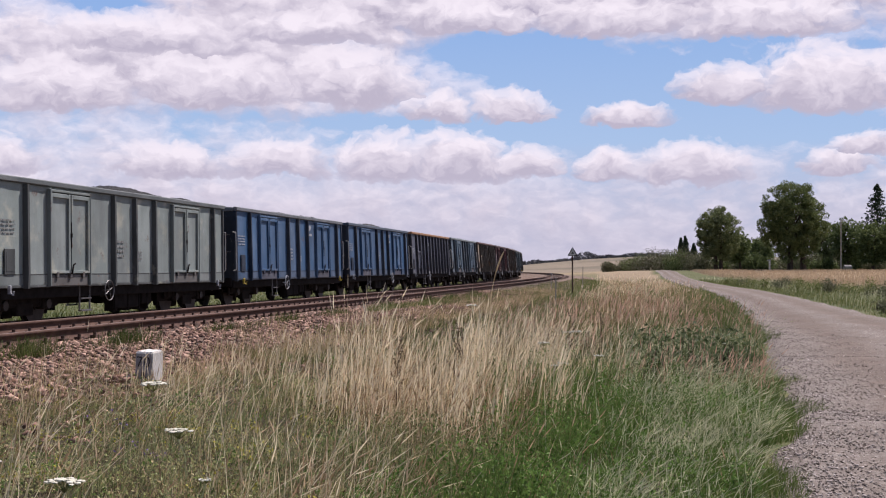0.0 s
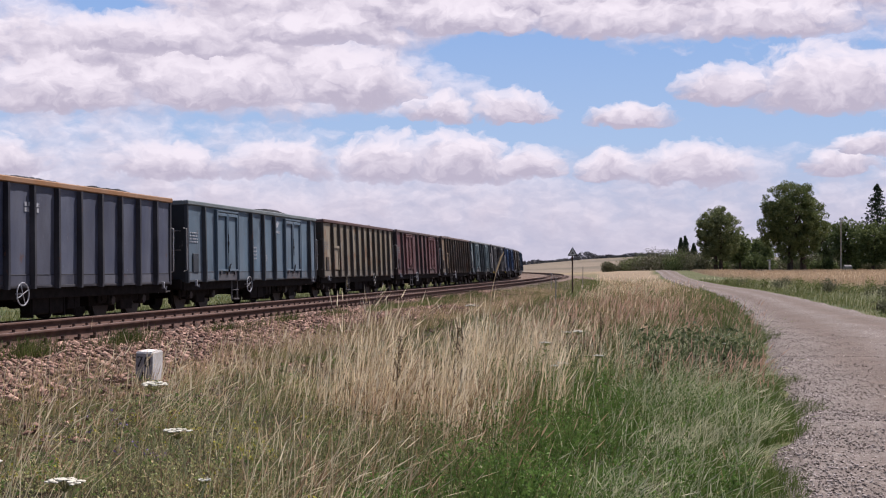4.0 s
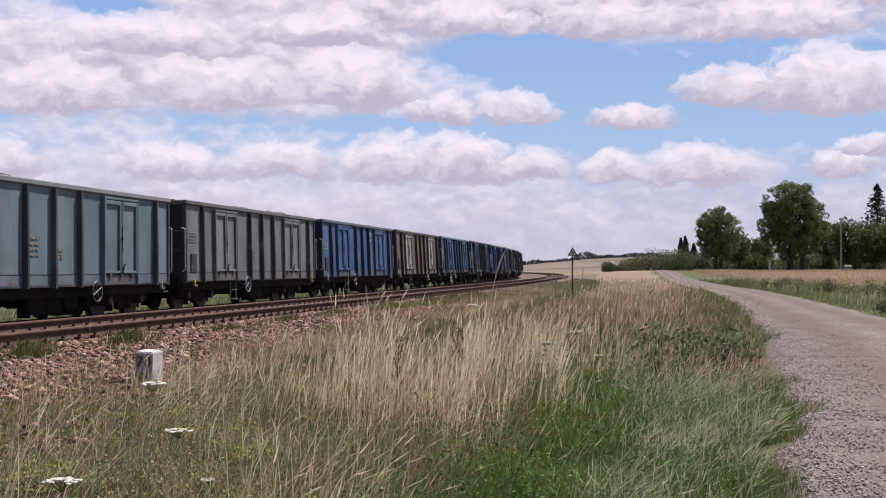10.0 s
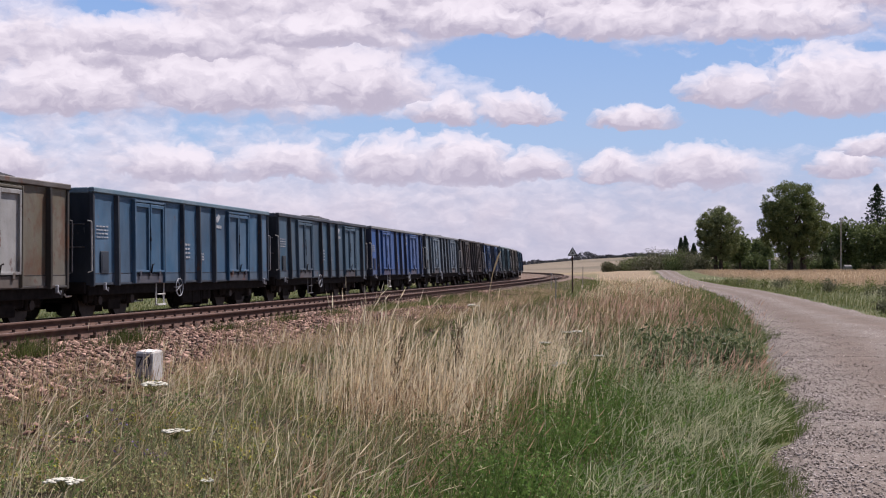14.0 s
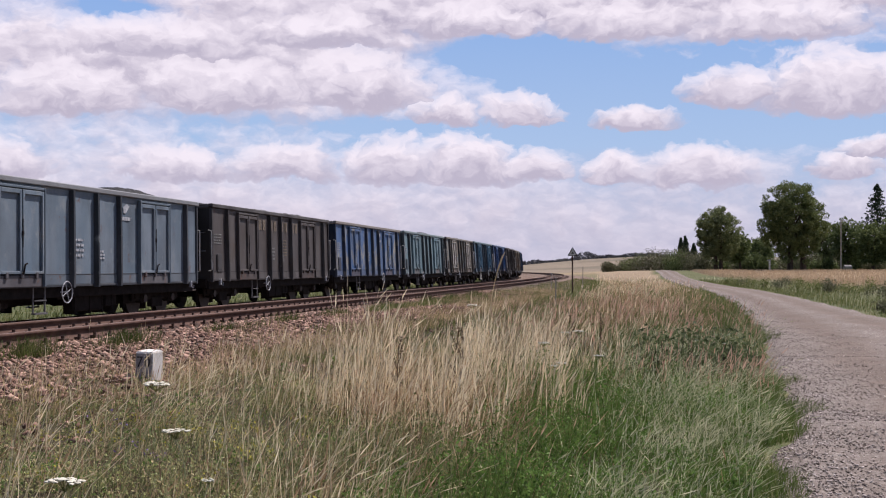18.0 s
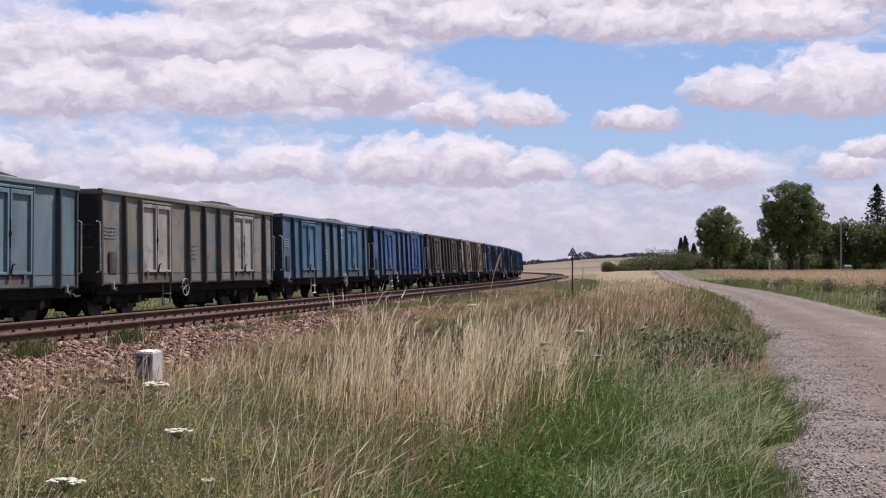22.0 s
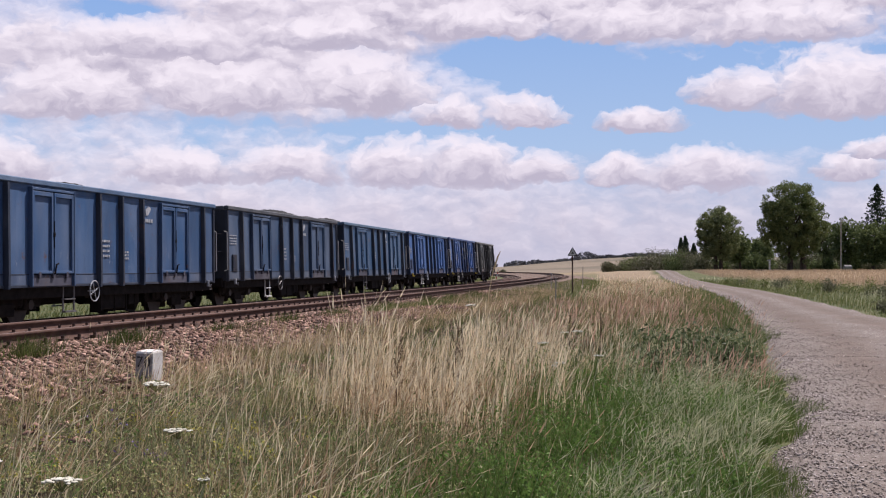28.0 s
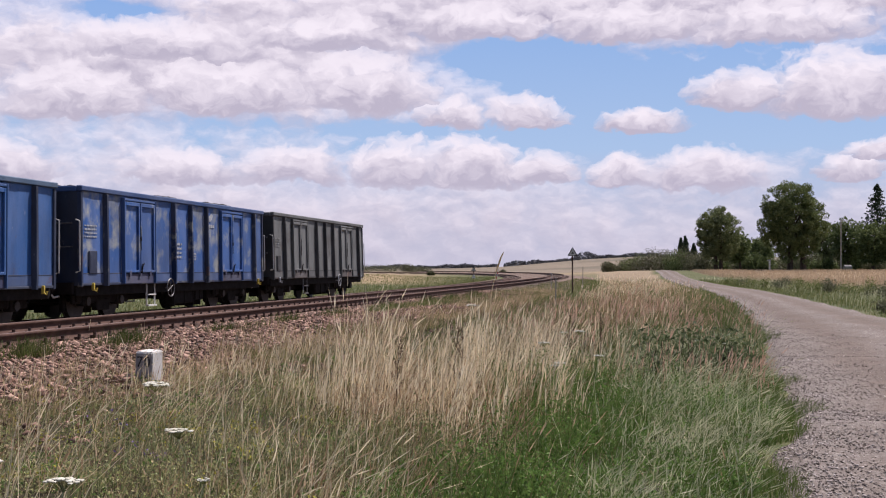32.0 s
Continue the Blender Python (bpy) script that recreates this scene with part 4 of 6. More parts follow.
# wagons from the last one forwards: kind, words, paint, patch, patch amount, rust, top rail, coal, door paint
WAGONS = [
    ("door", "grey", (0.25, 0.26, 0.25), (0.15, 0.14, 0.13), 0.2, 0.15, None, 4, None),
    ("door", "patched bright blue", (0.05, 0.15, 0.48), (0.6, 0.6, 0.5), 0.36, 0.1, None, 0, None),
    ("door", "bright blue", (0.05, 0.155, 0.46), None, 0, 0.1, (0.12, 0.22, 0.36), 0, None),
    ("door", "blue", (0.05, 0.13, 0.3), None, 0, 0.12, (0.14, 0.26, 0.4), 3, None),
    ("door", "dark blue", DARKBLUE, None, 0, 0.15, (0.09, 0.1, 0.12), 1, None),
    ("door", "blue", (0.05, 0.13, 0.33), None, 0, 0.1, (0.12, 0.24, 0.42), 3, None),
    ("door", "cream and rust", CREAM, (0.28, 0.14, 0.08), 0.55, 0.35, (0.4, 0.38, 0.33), 2, None),
    ("door", "dark brown lettered", (0.078, 0.062, 0.05), (0.13, 0.1, 0.08), 0.3, 0.1, None, 3, None),
    ("door", "bright blue", (0.045, 0.13, 0.37), None, 0, 0.08, (0.1, 0.2, 0.38), 2, None),
    ("door", "teal blue", (0.09, 0.19, 0.34), (0.2, 0.27, 0.32), 0.2, 0.12, (0.2, 0.32, 0.36), 2, None),
    ("door", "cream and teal", (0.31, 0.28, 0.22), (0.14, 0.27, 0.34), 0.42, 0.25, (0.33, 0.31, 0.27), 2, (0.42, 0.4, 0.35)),
    ("door", "pale turquoise", (0.21, 0.34, 0.39), None, 0, 0.12, (0.3, 0.4, 0.42), 2, None),
    ("door", "blue and cream patched", (0.06, 0.14, 0.36), (0.46, 0.44, 0.36), 0.5, 0.15, (0.4, 0.37, 0.34), 4, None),
    ("door", "dark brown lettered", (0.088, 0.066, 0.058), (0.13, 0.11, 0.095), 0.3, 0.08, None, 0, None),
    ("door", "pale blue-grey", (0.2, 0.28, 0.35), (0.36, 0.4, 0.42), 0.2, 0.12, (0.34, 0.36, 0.38), 2, None),
    ("door", "bright blue", (0.04, 0.125, 0.4), None, 0, 0.08, (0.33, 0.34, 0.34), 0, None),
    ("door", "dark blue", (0.075, 0.125, 0.22), None, 0, 0.15, (0.09, 0.11, 0.15), 1, None),
    ("door", "blue", (0.065, 0.15, 0.3), None, 0, 0.1, (0.2, 0.33, 0.42), 4, None),
    ("door", "olive and rust", (0.24, 0.21, 0.14), (0.2, 0.1, 0.055), 0.45, 0.4, (0.16, 0.13, 0.11), 0, (0.42, 0.42, 0.4)),
    ("door", "bright blue", (0.055, 0.135, 0.35), None, 0, 0.12, (0.17, 0.2, 0.26), 0, None),
    ("door", "grey", (0.27, 0.28, 0.28), (0.38, 0.39, 0.38), 0.25, 0.12, (0.22, 0.22, 0.22), 0, None),
    ("door", "pale turquoise", (0.23, 0.33, 0.36), None, 0, 0.12, (0.42, 0.46, 0.47), 3, None),
    ("plain", "tan and rust", (0.32, 0.25, 0.15), (0.24, 0.12, 0.065), 0.5, 0.22, (0.22, 0.13, 0.09), 1, None),
    ("door", "red-brown", (0.2, 0.055, 0.055), (0.13, 0.05, 0.045), 0.3, 0.2, (0.19, 0.13, 0.12), 0, None),
    ("plain", "cream and rust", (0.36, 0.31, 0.22), (0.3, 0.16, 0.08), 0.36, 0.25, (0.2, 0.09, 0.07), 0, None),
    ("door", "pale blue-green", (0.17, 0.27, 0.35), None, 0, 0.15, (0.3, 0.36, 0.37), 2, None),
    ("plain", "slate blue", (0.12, 0.145, 0.225), None, 0, 0.08, (0.52, 0.28, 0.12), 0, None),
    ("door", "blue", (0.065, 0.14, 0.32), None, 0, 0.1, (0.12, 0.17, 0.24), 1, None),
    ("door", "blue", (0.07, 0.15, 0.34), None, 0, 0.12, (0.26, 0.28, 0.3), 0, None),
    ("door", "grey-green", (0.37, 0.43, 0.41), (0.6, 0.6, 0.5), 0.25, 0.15, (0.21, 0.24, 0.24), 1, None),
]


def wagon(k):
    kind, words, col, patch, amount, rust, rim, coal, door_col = WAGONS[k]
    w = tagged(new("coal_wagon"), words + " open coal wagon " + ("with double side doors" if kind == "door" else "with plain ribbed sides"), "freight wagon", "coal train")
    col = tuple((0.7 if min(col) > 0.16 else 0.6) * c ** 1.22 for c in col)
    if col[0] > 1.15 * col[2]:
        col = tuple(0.98 * c for c in col)
    else:
        col = tuple(0.86 * c for c in col)
    if col[2] > 2.5 * col[0]:
        col = (col[0] * 0.75, col[1] * 1.5, col[2] * 1.28)
    patch = patch and tuple(0.66 * c ** 1.15 for c in patch)
    door_col = door_col and tuple(c * 0.6 for c in door_col)
    rim = rim and tuple(0.5 * c ** 1.15 for c in rim)
    body = paint("wagon_paint", col, patch, amount, rust + 0.08, 0.5, 0.12)
    # ribs, sills and posts: body colour sunk towards black to carry their shade
    rib_shade_m = paint("rib_shade_paint", lerp3(col, (0.008, 0.007, 0.008), 0.82), patch, amount * 0.35, rust + 0.1, 0.5, 0.1, 0.1)
    rim_m = paint("rim_paint", rim or lerp3(col, (0.02, 0.02, 0.02), 0.4), None, 0, rust, 0.3, 0.12)
    low_m = paint("low_paint", lerp3(col, (0.04, 0.035, 0.032), 0.35), None, 0, rust + 0.2, 0.45, 0.15)
    frame_m = paint("frame_paint", lerp3(col, (0.01, 0.01, 0.01), 0.2), None, 0, rust, 0.35, 0.1)
    flap_m = paint("flap_paint", lerp3(col, (0.05, 0.03, 0.022), 0.72), None, 0, 0.5, 0.5, 0.1)
    # end walls face away from the sun; that shade is mixed into the colour
    end_shade_m = paint("end_shade_paint", lerp3(col, (0.012, 0.012, 0.012), 0.88), None, 0, rust, 0.5, 0.05, 0.06)
    door_m = paint("door_paint", door_col, (0.1, 0.07, 0.06), 0.15, 0.3, 0.35, 0.3) if door_col else body

    def add(name, mesh, material, x=0.0, y=0.0, z=0.0, turn=0.0, parent=None, label=""):
        ob = new(name, WS.get(mesh) if isinstance(mesh, str) else mesh)
        ob.parent = parent or w
        ob.matrix_basis = pose(x, y, z, 0, 0, turn)
        if material:
            ob.material_slots[0].link = "OBJECT"
            ob.material_slots[0].material = material
        if label:
            tagged(ob, label)
        return ob

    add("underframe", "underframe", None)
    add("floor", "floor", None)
    for sgn in (-1, 1):
        t = 0 if sgn < 0 else 180
        edges = [0.0] + (RIBS_DOOR if kind == "door" else RIBS_PLAIN) + [2 * HALF]
        for e0, e1 in zip(edges, edges[1:]):
            a, b = (e0 - HALF, e1 - HALF)
            add("side_panel", panel_mesh(round(b - a, 3)), body, (a + b) / 2, sgn * WIDE, 0, t)
            add("lower_panel", panel_mesh(round(b - a, 3), True), low_m, (a + b) / 2, sgn * (WIDE + 0.022), 0, t)
        add("sill_rail", "sill_rail", rib_shade_m, 0, sgn * WIDE, 0, t)
        add("waist_rail", "waist_rail", rib_shade_m, 0, sgn * (WIDE + 0.02), 0, t)
        add("top_rail", "top_rail", rim_m, 0, sgn * WIDE, 0, t, None, "worn top rail")
        for q in (RIBS_DOOR if kind == "door" else RIBS_PLAIN):
            if kind == "door" and any(abs(q - e) < 0.01 for d in DOORS for e in d):
                continue
            add("rib", "rib", rib_shade_m, q - HALF, sgn * (WIDE + 0.02), 0, t)
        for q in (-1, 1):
            add("corner_post", "corner_post", rib_shade_m, q * (HALF - 0.03), sgn * WIDE, 0, t)
        if kind == "door":
            for d0, d1 in DOORS:
                c = (d0 + d1) / 2 - HALF
                dr = add("door", "door_frame", frame_m, c, sgn * (WIDE + 0.02), 0, t)
                for q in (-0.46, 0.46):
                    add("door_leaf", "door_leaf", door_m, q, 0, 0, 0, dr)
                add("door_flap", "door_flap", flap_m, 0, 0, 0, 0, dr, "rusty lower door flap")
                add("latch", "latch", M["black_steel"], 0, 0, 0, 0, dr)
                add("handle", "handle", M["black_steel"], 0, 0, 0, 0, dr)
        else:
            add("hatch", "hatch", body, 1.82 - HALF, sgn * (WIDE + 0.02), 0, t)
        for q in (-HALF + 0.55, HALF - 0.55):
            add("lashing_hook", "lashing_hook", M["yellow_paint"] if k in (1, 2, 20, 28) else M["worn_white"], q, sgn * (WIDE + 0.06), SILL - 0.02, t)
        add("label_holder", "label_holder", rib_shade_m, sgn * (HALF - 0.6), sgn * (WIDE + 0.02), SILL + 0.55, t)
        add("step", "step", M["white_paint"] if k in (1, 2, 4, 8, 9, 15, 17) else M["bare_steel"], -2.3 * (1 if sgn < 0 else -1), sgn * 1.36, SILL - 0.1, t)
        add("hand_wheel", "hand_wheel", M["bare_steel"] if k in (1, 4, 8, 18, 19, 21, 24, 29) else M["worn_white"], (2.15 if k % 3 == 0 else -1.35) * (1 if sgn < 0 else -1), sgn * 1.53, SILL - 0.12, t, None, "round hand brake wheel")
    for q in (-1, 1):
        add("end_wall", "end_sheet", end_shade_m, q * HALF, 0, 0, 0)
        add("end_rail", "end_rail", rim_m, q * (HALF + 0.01), 0, 0)
        for y in (-0.85, -0.3, 0.3, 0.85):
            add("end_rib", "end_rib", end_shade_m, q * (HALF + 0.04), y)
        add("end_beam", "end_beam", None, q * (HALF + 0.06), 0)
        for y in (-0.875, 0.875):
            add("buffer", "buffer", None, q * (HALF + 0.05), y, SILL - 0.03, 0 if q > 0 else 180)
        add("coupling", "coupling", None, q * (HALF + 0.05), 0, SILL - 0.05, 0 if q > 0 else 180)
        add("brake_hose", "hose", None, q * (HALF + 0.08), 0.35 * q, SILL - 0.1, 0 if q > 0 else 180)
        for y in (-1, 1):
            add("grab_rail", "grab_rail", M["white_paint"] if k not in (24, 22, 18) else M["bare_steel"], q * (HALF + 0.12), y * 1.42, 0, 0 if y < 0 else 180)
        for z in (1.75, 2.3):
            add("end_step", "end_step", M["bare_steel"], q * (HALF + 0.06), 0, z, 180 if q > 0 else 0)
        bg = add("bogie", "bogie_frame", M["bogie"], q * 4.5, 0, 0, 0, None, "grimy two-axle bogie coloured darker for the shade below")
        for a in (-0.9, 0.9):
            add("wheelset", "wheelset", M["wheel"], a, 0, 0, 0, bg)
            for y in (-1.14, 1.14):
                add("axle_cap", "axle_cap", M["wheel"], a, y, 0, 0, bg)
            for b in (-0.53, 0.53):
                add("brake_shoe", "brake_shoe", None, a + b, -0.75, 0, 0, bg)
    if k % 3 != 0:
        for q in (-1, 1):
            add("hose_handle", "hose_handle", M["white_paint"], q * (HALF + 0.05), 0, 0, 0 if q > 0 else 180, None, "white painted hose end")
    add("brake_rigging", "brake_rigging", None)
    for y, s in ((-1.05, 1), (1.05, -1)):
        add("gear_case", "gear_case", None, 0.55 * s, y)
    add("brake_cylinder", "brake_cylinder", None, 0.4, -0.45, SILL - 0.28)
    add("air_tank", "air_tank", None, -0.6, 0.55, SILL - 0.28)
    add("coal_load", COAL[coal], None)
    # lettering blocks, too small to read
    bm = bmesh.new()
    r = random.Random(k)
    bars(bm, -HALF + 0.2, SILL + 1.4, 0.62, 4, 0.032, 0.055, seed=k)
    if kind == "door":
        bars(bm, -0.95, SILL + 1.05, 0.5, 4, 0.055, 0.065, seed=k + 90)
        bars(bm, 0.2, SILL + 0.8, 0.4, 3, 0.05, 0.03, seed=k + 95)
        if col[2] > 1.8 * col[0]:
            bars(bm, 1.45, SILL + 1.62, 0.6, 1, 0.09, seed=k + 99)
            v = [bm.verts.new(p) for p in ((1.62, -0.034, SILL + 1.8), (1.75, -0.034, SILL + 1.8), (1.95, -0.034, SILL + 1.98), (1.8, -0.034, SILL + 2.05), (1.6, -0.034, SILL + 1.95))]
            bm.faces.new(v)
    else:
        bars(bm, -1.2, SILL + 1.75, 0.6, 2, 0.09, 0.03, seed=k + 70)
    ob = part("stencilling", bm, M["worn_white"] if col[2] > 1.8 * col[0] else M["faint_white"], w, "faded white stencilled marks")
    tagged(ob, kind="stuff")
    ob.matrix_basis = pose(0, -WIDE, 0)
    if k in (7, 13):
        # large faded marks along the upper panels, as plain strokes
        bm = bmesh.new()
        for px in (4.32, 5.5, 6.7, 7.93):
            for q in (0.0, 0.16, 0.42, 0.58):
                box(bm, px + q - HALF, px + q + 0.075 - HALF, -0.03, -0.024, SILL + 1.68, SILL + 2.02)
        bars(bm, 0.3, SILL + 1.35, 0.6, 6, 0.045, 0.06, -0.03, k)
        ob = part("painted_marks", bm, M["faded"], w, "large faded cream painted marks")
        ob.matrix_basis = pose(0, -WIDE, 0)
    return w


M["faded"] = simple("faded", (0.238, 0.194, 0.138), (0.0792, 0.0616, 0.0516), 9, 0.8)
TRAIN = [wagon(k) for k in range(len(WAGONS))]


def train_end(t):
    return 425.155 - 11.4608 * t - 0.5 * 0.033397 * t * t - 0.0001705 * t ** 3


# ---- grass ----
def blades(name, x, y, height, width, lean, material, seed, wind=0.22, head=None, segs=3):
    """Bent blades standing on the land; head = (length, width) adds a seed head to each."""
    r = np.random.RandomState(seed)
    n = len(x)
    a = r.uniform(0, 2 * np.pi, n)
    h = np.asarray(height) * np.ones(n)
    w = np.asarray(width) * r.uniform(0.6, 1.3, n) * 0.5
    face = np.stack([np.cos(a), np.sin(a), np.zeros(n)], 1)
    la = r.uniform(0, 2 * np.pi, n)
    ln = lean * r.uniform(0.1, 1.0, n) ** 1.3
    push = np.stack([np.cos(la) * ln + wind * r.uniform(-0.2, 1.6, n), np.sin(la) * ln, np.zeros(n)], 1)
    straight = r.uniform(0.15, 0.6, n)
    base = np.stack([x, y, land(x, y) - 0.02], 1)
    size = np.linalg.norm(push, axis=1)

    def at(t):
        out = h * (straight * t + (1 - straight) * t * t)
        up = h * t * (1 - 0.38 * np.clip(size, 0, 1.2) * t)
        p = base + push * out[:, None]
        p[:, 2] += up
        return p
    V = []
    for i in range(segs):
        t = i / segs
        c, ww = at(t), (w * (1 - 0.55 * t))[:, None]
        V += [c - face * ww, c + face * ww]
    tip = at(1.0)
    V.append(tip)
    faces = [[2 * i, 2 * i + 1, 2 * i + 3, 2 * i + 2] for i in range(segs - 1)] + [[2 * segs - 2, 2 * segs - 1, 2 * segs]]
    m = 2 * segs + 1
    if head:
        hl, hw = head
        d = tip - at(0.8)
        d = d / np.linalg.norm(d, axis=1)[:, None]
        c = tip - d * (hl * 0.3)
        side = np.cross(d, r.normal(0, 1, (n, 3)))
        side = side / np.linalg.norm(side, axis=1)[:, None] * hw * 0.5
        V += [c - d * hl * 0.3, c + side, tip + d * hl * 0.5, c - side]
        faces.append([m, m + 1, m + 2, m + 3])
        m += 4
    V = np.stack(V, 1).reshape(-1, 3)
    o = (np.arange(n) * m)[:, None]
    flat = np.concatenate([o + np.array(f) for f in faces], 1).ravel()
    return new(name, array_mesh(name, V, flat, np.tile([len(f) for f in faces], n), material))


M["straw"] = foliage("straw", (0.105, 0.0739, 0.0353), (0.448, 0.32, 0.164), (0.817, 0.616, 0.376), 0.6, 0.35)
# low olive grass, its colour deepened for the shade under the stalks
M["understory"] = foliage("understory", (0.027, 0.0281, 0.0104), (0.108, 0.0972, 0.0362), (0.205, 0.151, 0.0691), 0.6, 0.2)
M["bright_straw"] = foliage("bright_straw", (0.58, 0.46, 0.29), (0.94, 0.83, 0.6), None, 0.6, 0.42)
M["feather"] = foliage("feather", (0.224, 0.143, 0.0822), (0.527, 0.37, 0.223), (0.764, 0.566, 0.376), 0.7, 0.34)
M["herb"] = foliage("herb", (0.0972, 0.119, 0.0389), (0.454, 0.475, 0.199), (0.562, 0.454, 0.259), 0.6, 0.34)
M["seedhead"] = foliage("seedhead", (0.48, 0.35, 0.22), (0.9, 0.75, 0.52), (0.6, 0.43, 0.31), 0.7, 0.42)
M["green_blade"] = foliage("green_blade", (0.0443, 0.0808, 0.0164), (0.143, 0.202, 0.0545), (0.218, 0.229, 0.0924), 0.5, 0.34)
M["olive_blade"] = foliage("olive_blade", (0.132, 0.111, 0.047), (0.659, 0.517, 0.282), (0.94, 0.714, 0.493), 0.6, 0.34)
M["grey_green"] = foliage("grey_green", (0.0725, 0.0907, 0.0373), (0.342, 0.383, 0.182), (0.517, 0.494, 0.274), 0.6, 0.34)
M["lush"] = foliage("lush", (0.045, 0.092, 0.018), (0.18, 0.295, 0.075), None, 0.5, 0.36)
M["pale_blade"] = foliage("pale_blade", (0.35, 0.369, 0.208), (0.603, 0.595, 0.38), (0.758, 0.699, 0.502), 0.6, 0.34)
M["purple_head"] = foliage("purple_head", (0.373, 0.215, 0.147), (0.834, 0.564, 0.411), (0.549, 0.349, 0.264), 0.7, 0.32)
M["tuft"] = foliage("tuft", (0.0315, 0.0495, 0.013), (0.117, 0.149, 0.0432), (0.18, 0.171, 0.0648), 0.6, 0.3)
M["verge"] = foliage("verge", (0.063, 0.09, 0.0252), (0.216, 0.243, 0.0864), (0.378, 0.342, 0.173), 0.6, 0.32)
# ridge wood: leaf colour paled and blued to hold the distance haze
M["hazy_wood"] = foliage("hazy_wood", (0.1, 0.1, 0.11), (0.15, 0.155, 0.16), None, 0.8, 0.1)
M["dark_herb"] = foliage("dark_herb", (0.1, 0.07, 0.045), (0.22, 0.15, 0.1), (0.13, 0.12, 0.06), 0.7, 0.3)
M["leaf"] = foliage("leaf", (0.06, 0.085, 0.034), (0.2, 0.235, 0.095), None, 0.5, 0.3)
M["leaf_light"] = foliage("leaf_light", (0.09, 0.115, 0.05), (0.26, 0.285, 0.14), None, 0.5, 0.3)
M["needle"] = foliage("needle", (0.04, 0.058, 0.036), (0.09, 0.115, 0.068), None, 0.6, 0.1)
M["bush_leaf"] = foliage("bush_leaf", (0.085, 0.095, 0.053), (0.18, 0.18, 0.1), (0.19, 0.17, 0.12), 0.6, 0.2)
M["petal"] = simple("petal", (0.581, 0.572, 0.49), (0.422, 0.405, 0.31), 30, 0.8)
M["yellow_petal"] = foliage("yellow_petal", (0.352, 0.317, 0.0516), (0.44, 0.396, 0.086), None, 0.7, 0.2)
M["violet_petal"] = foliage("violet_petal", (0.141, 0.088, 0.241), (0.229, 0.167, 0.344), None, 0.7, 0.2)


def leaf_cloud(name, centres, radii, per, size, material, seed, parent, flat=0.8):
    r = np.random.RandomState(seed)
    C = np.repeat(np.asarray(centres, float), per, 0)
    Rr = np.repeat(np.asarray(radii, float), per)
    n = len(C)
    d = r.normal(0, 1, (n, 3))
    d /= np.linalg.norm(d, axis=1)[:, None]
    P = C + d * (Rr * r.uniform(0.25, 1.0, n) ** 0.5)[:, None] * np.array([1, 1, flat])
    a, b = r.normal(0, 1, (n, 3)), r.normal(0, 1, (n, 3))
    a /= np.linalg.norm(a, axis=1)[:, None]
    b -= a * (a * b).sum(1)[:, None]
    b /= np.linalg.norm(b, axis=1)[:, None]
    sz = (size * r.uniform(0.5, 1.3, n))[:, None]
    V = np.stack([P - a * sz, P - b * sz * 0.5, P + a * sz, P + b * sz * 0.5], 1).reshape(-1, 3)
    me = array_mesh(name, V, np.arange(n * 4), np.full(n, 4), material)
    ob = new(name, me)
    ob.parent = parent
    return ob


RG = np.random.RandomState(11)
CLUMPS = []      # patches of stalks that rock in the wind


def meadow_points(n, y0, y1, power=1.6):
    """Points of the meadow between the ballast and the road, thinning with distance."""
    out_x, out_y = [], []
    got = 0
    while got < n:
        y = y0 + (y1 - y0) * RG.uniform(0, 1, n) ** power
        lo, hi = -0.46 * y - 2.0, road_left(y)
        x = lo + (hi - lo) * RG.uniform(0, 1, n)
        u, s = to_line(x, y)
        keep = (u > 9.45 + 2.1 * smooth(14, 34, s) - 0.9 * smooth(60, 90, s) + 0.45 * value_noise(s * 0.8, s * 0.1, 9) + 0.3 * value_noise(s * 2.9, u * 2.0, 10))
        out_x.append(x[keep]), out_y.append(y[keep])
        got += keep.sum()
    return np.concatenate(out_x)[:n], np.concatenate(out_y)[:n]


def beyond(x, y):
    """1 where the tall dry stand has ended and the low grass before the line begins."""
    b = x / y
    n = value_noise(x * 0.7, y * 0.35, 25) + 0.5 * value_noise(x * 2.0, y * 1.2, 26)
    return smooth(0, 3.0, y - 13.0 - 58 * (b + 0.04) - 2.5 * n) * (1 - smooth(0.1, 0.15, b + 0.02 * n))


def zones(x, y):
    """Shares of dry straw and green growth at a place, by its bearing from the road end and its distance."""
    b = x / y
    nz = value_noise(x * 0.9, y * 0.6, 21) * 0.6 + value_noise(x * 2.6, y * 1.9, 22) * 0.4
    edge = np.interp(y, [4, 5.5, 9, 13, 20, 40, 90], [-0.075, -0.05, 0.035, 0.075, 0.115, 0.155, 0.19])
    green = smooth(-0.07, 0.07, b - edge + 0.075 * nz)
    dry = smooth(7.8, 10.6, y + 1.3 * nz + 16 * np.clip(b + 0.2, -1, 0))
    cut = beyond(x, y)
    return dry * (1 - 0.88 * cut), green * (1 - 0.4 * cut)


def patchy(x, y, seed=50):
    """Tussocks: about 0 in the gaps and 1 in the clumps."""
    return smooth(-0.1, 0.5, 0.45 * value_noise(x * 1.5, y * 0.8, seed + 2) + 0.85 * value_noise(x * 3.6, y * 2.4, seed) + 0.6 * value_noise(x * 9, y * 6, seed + 1))


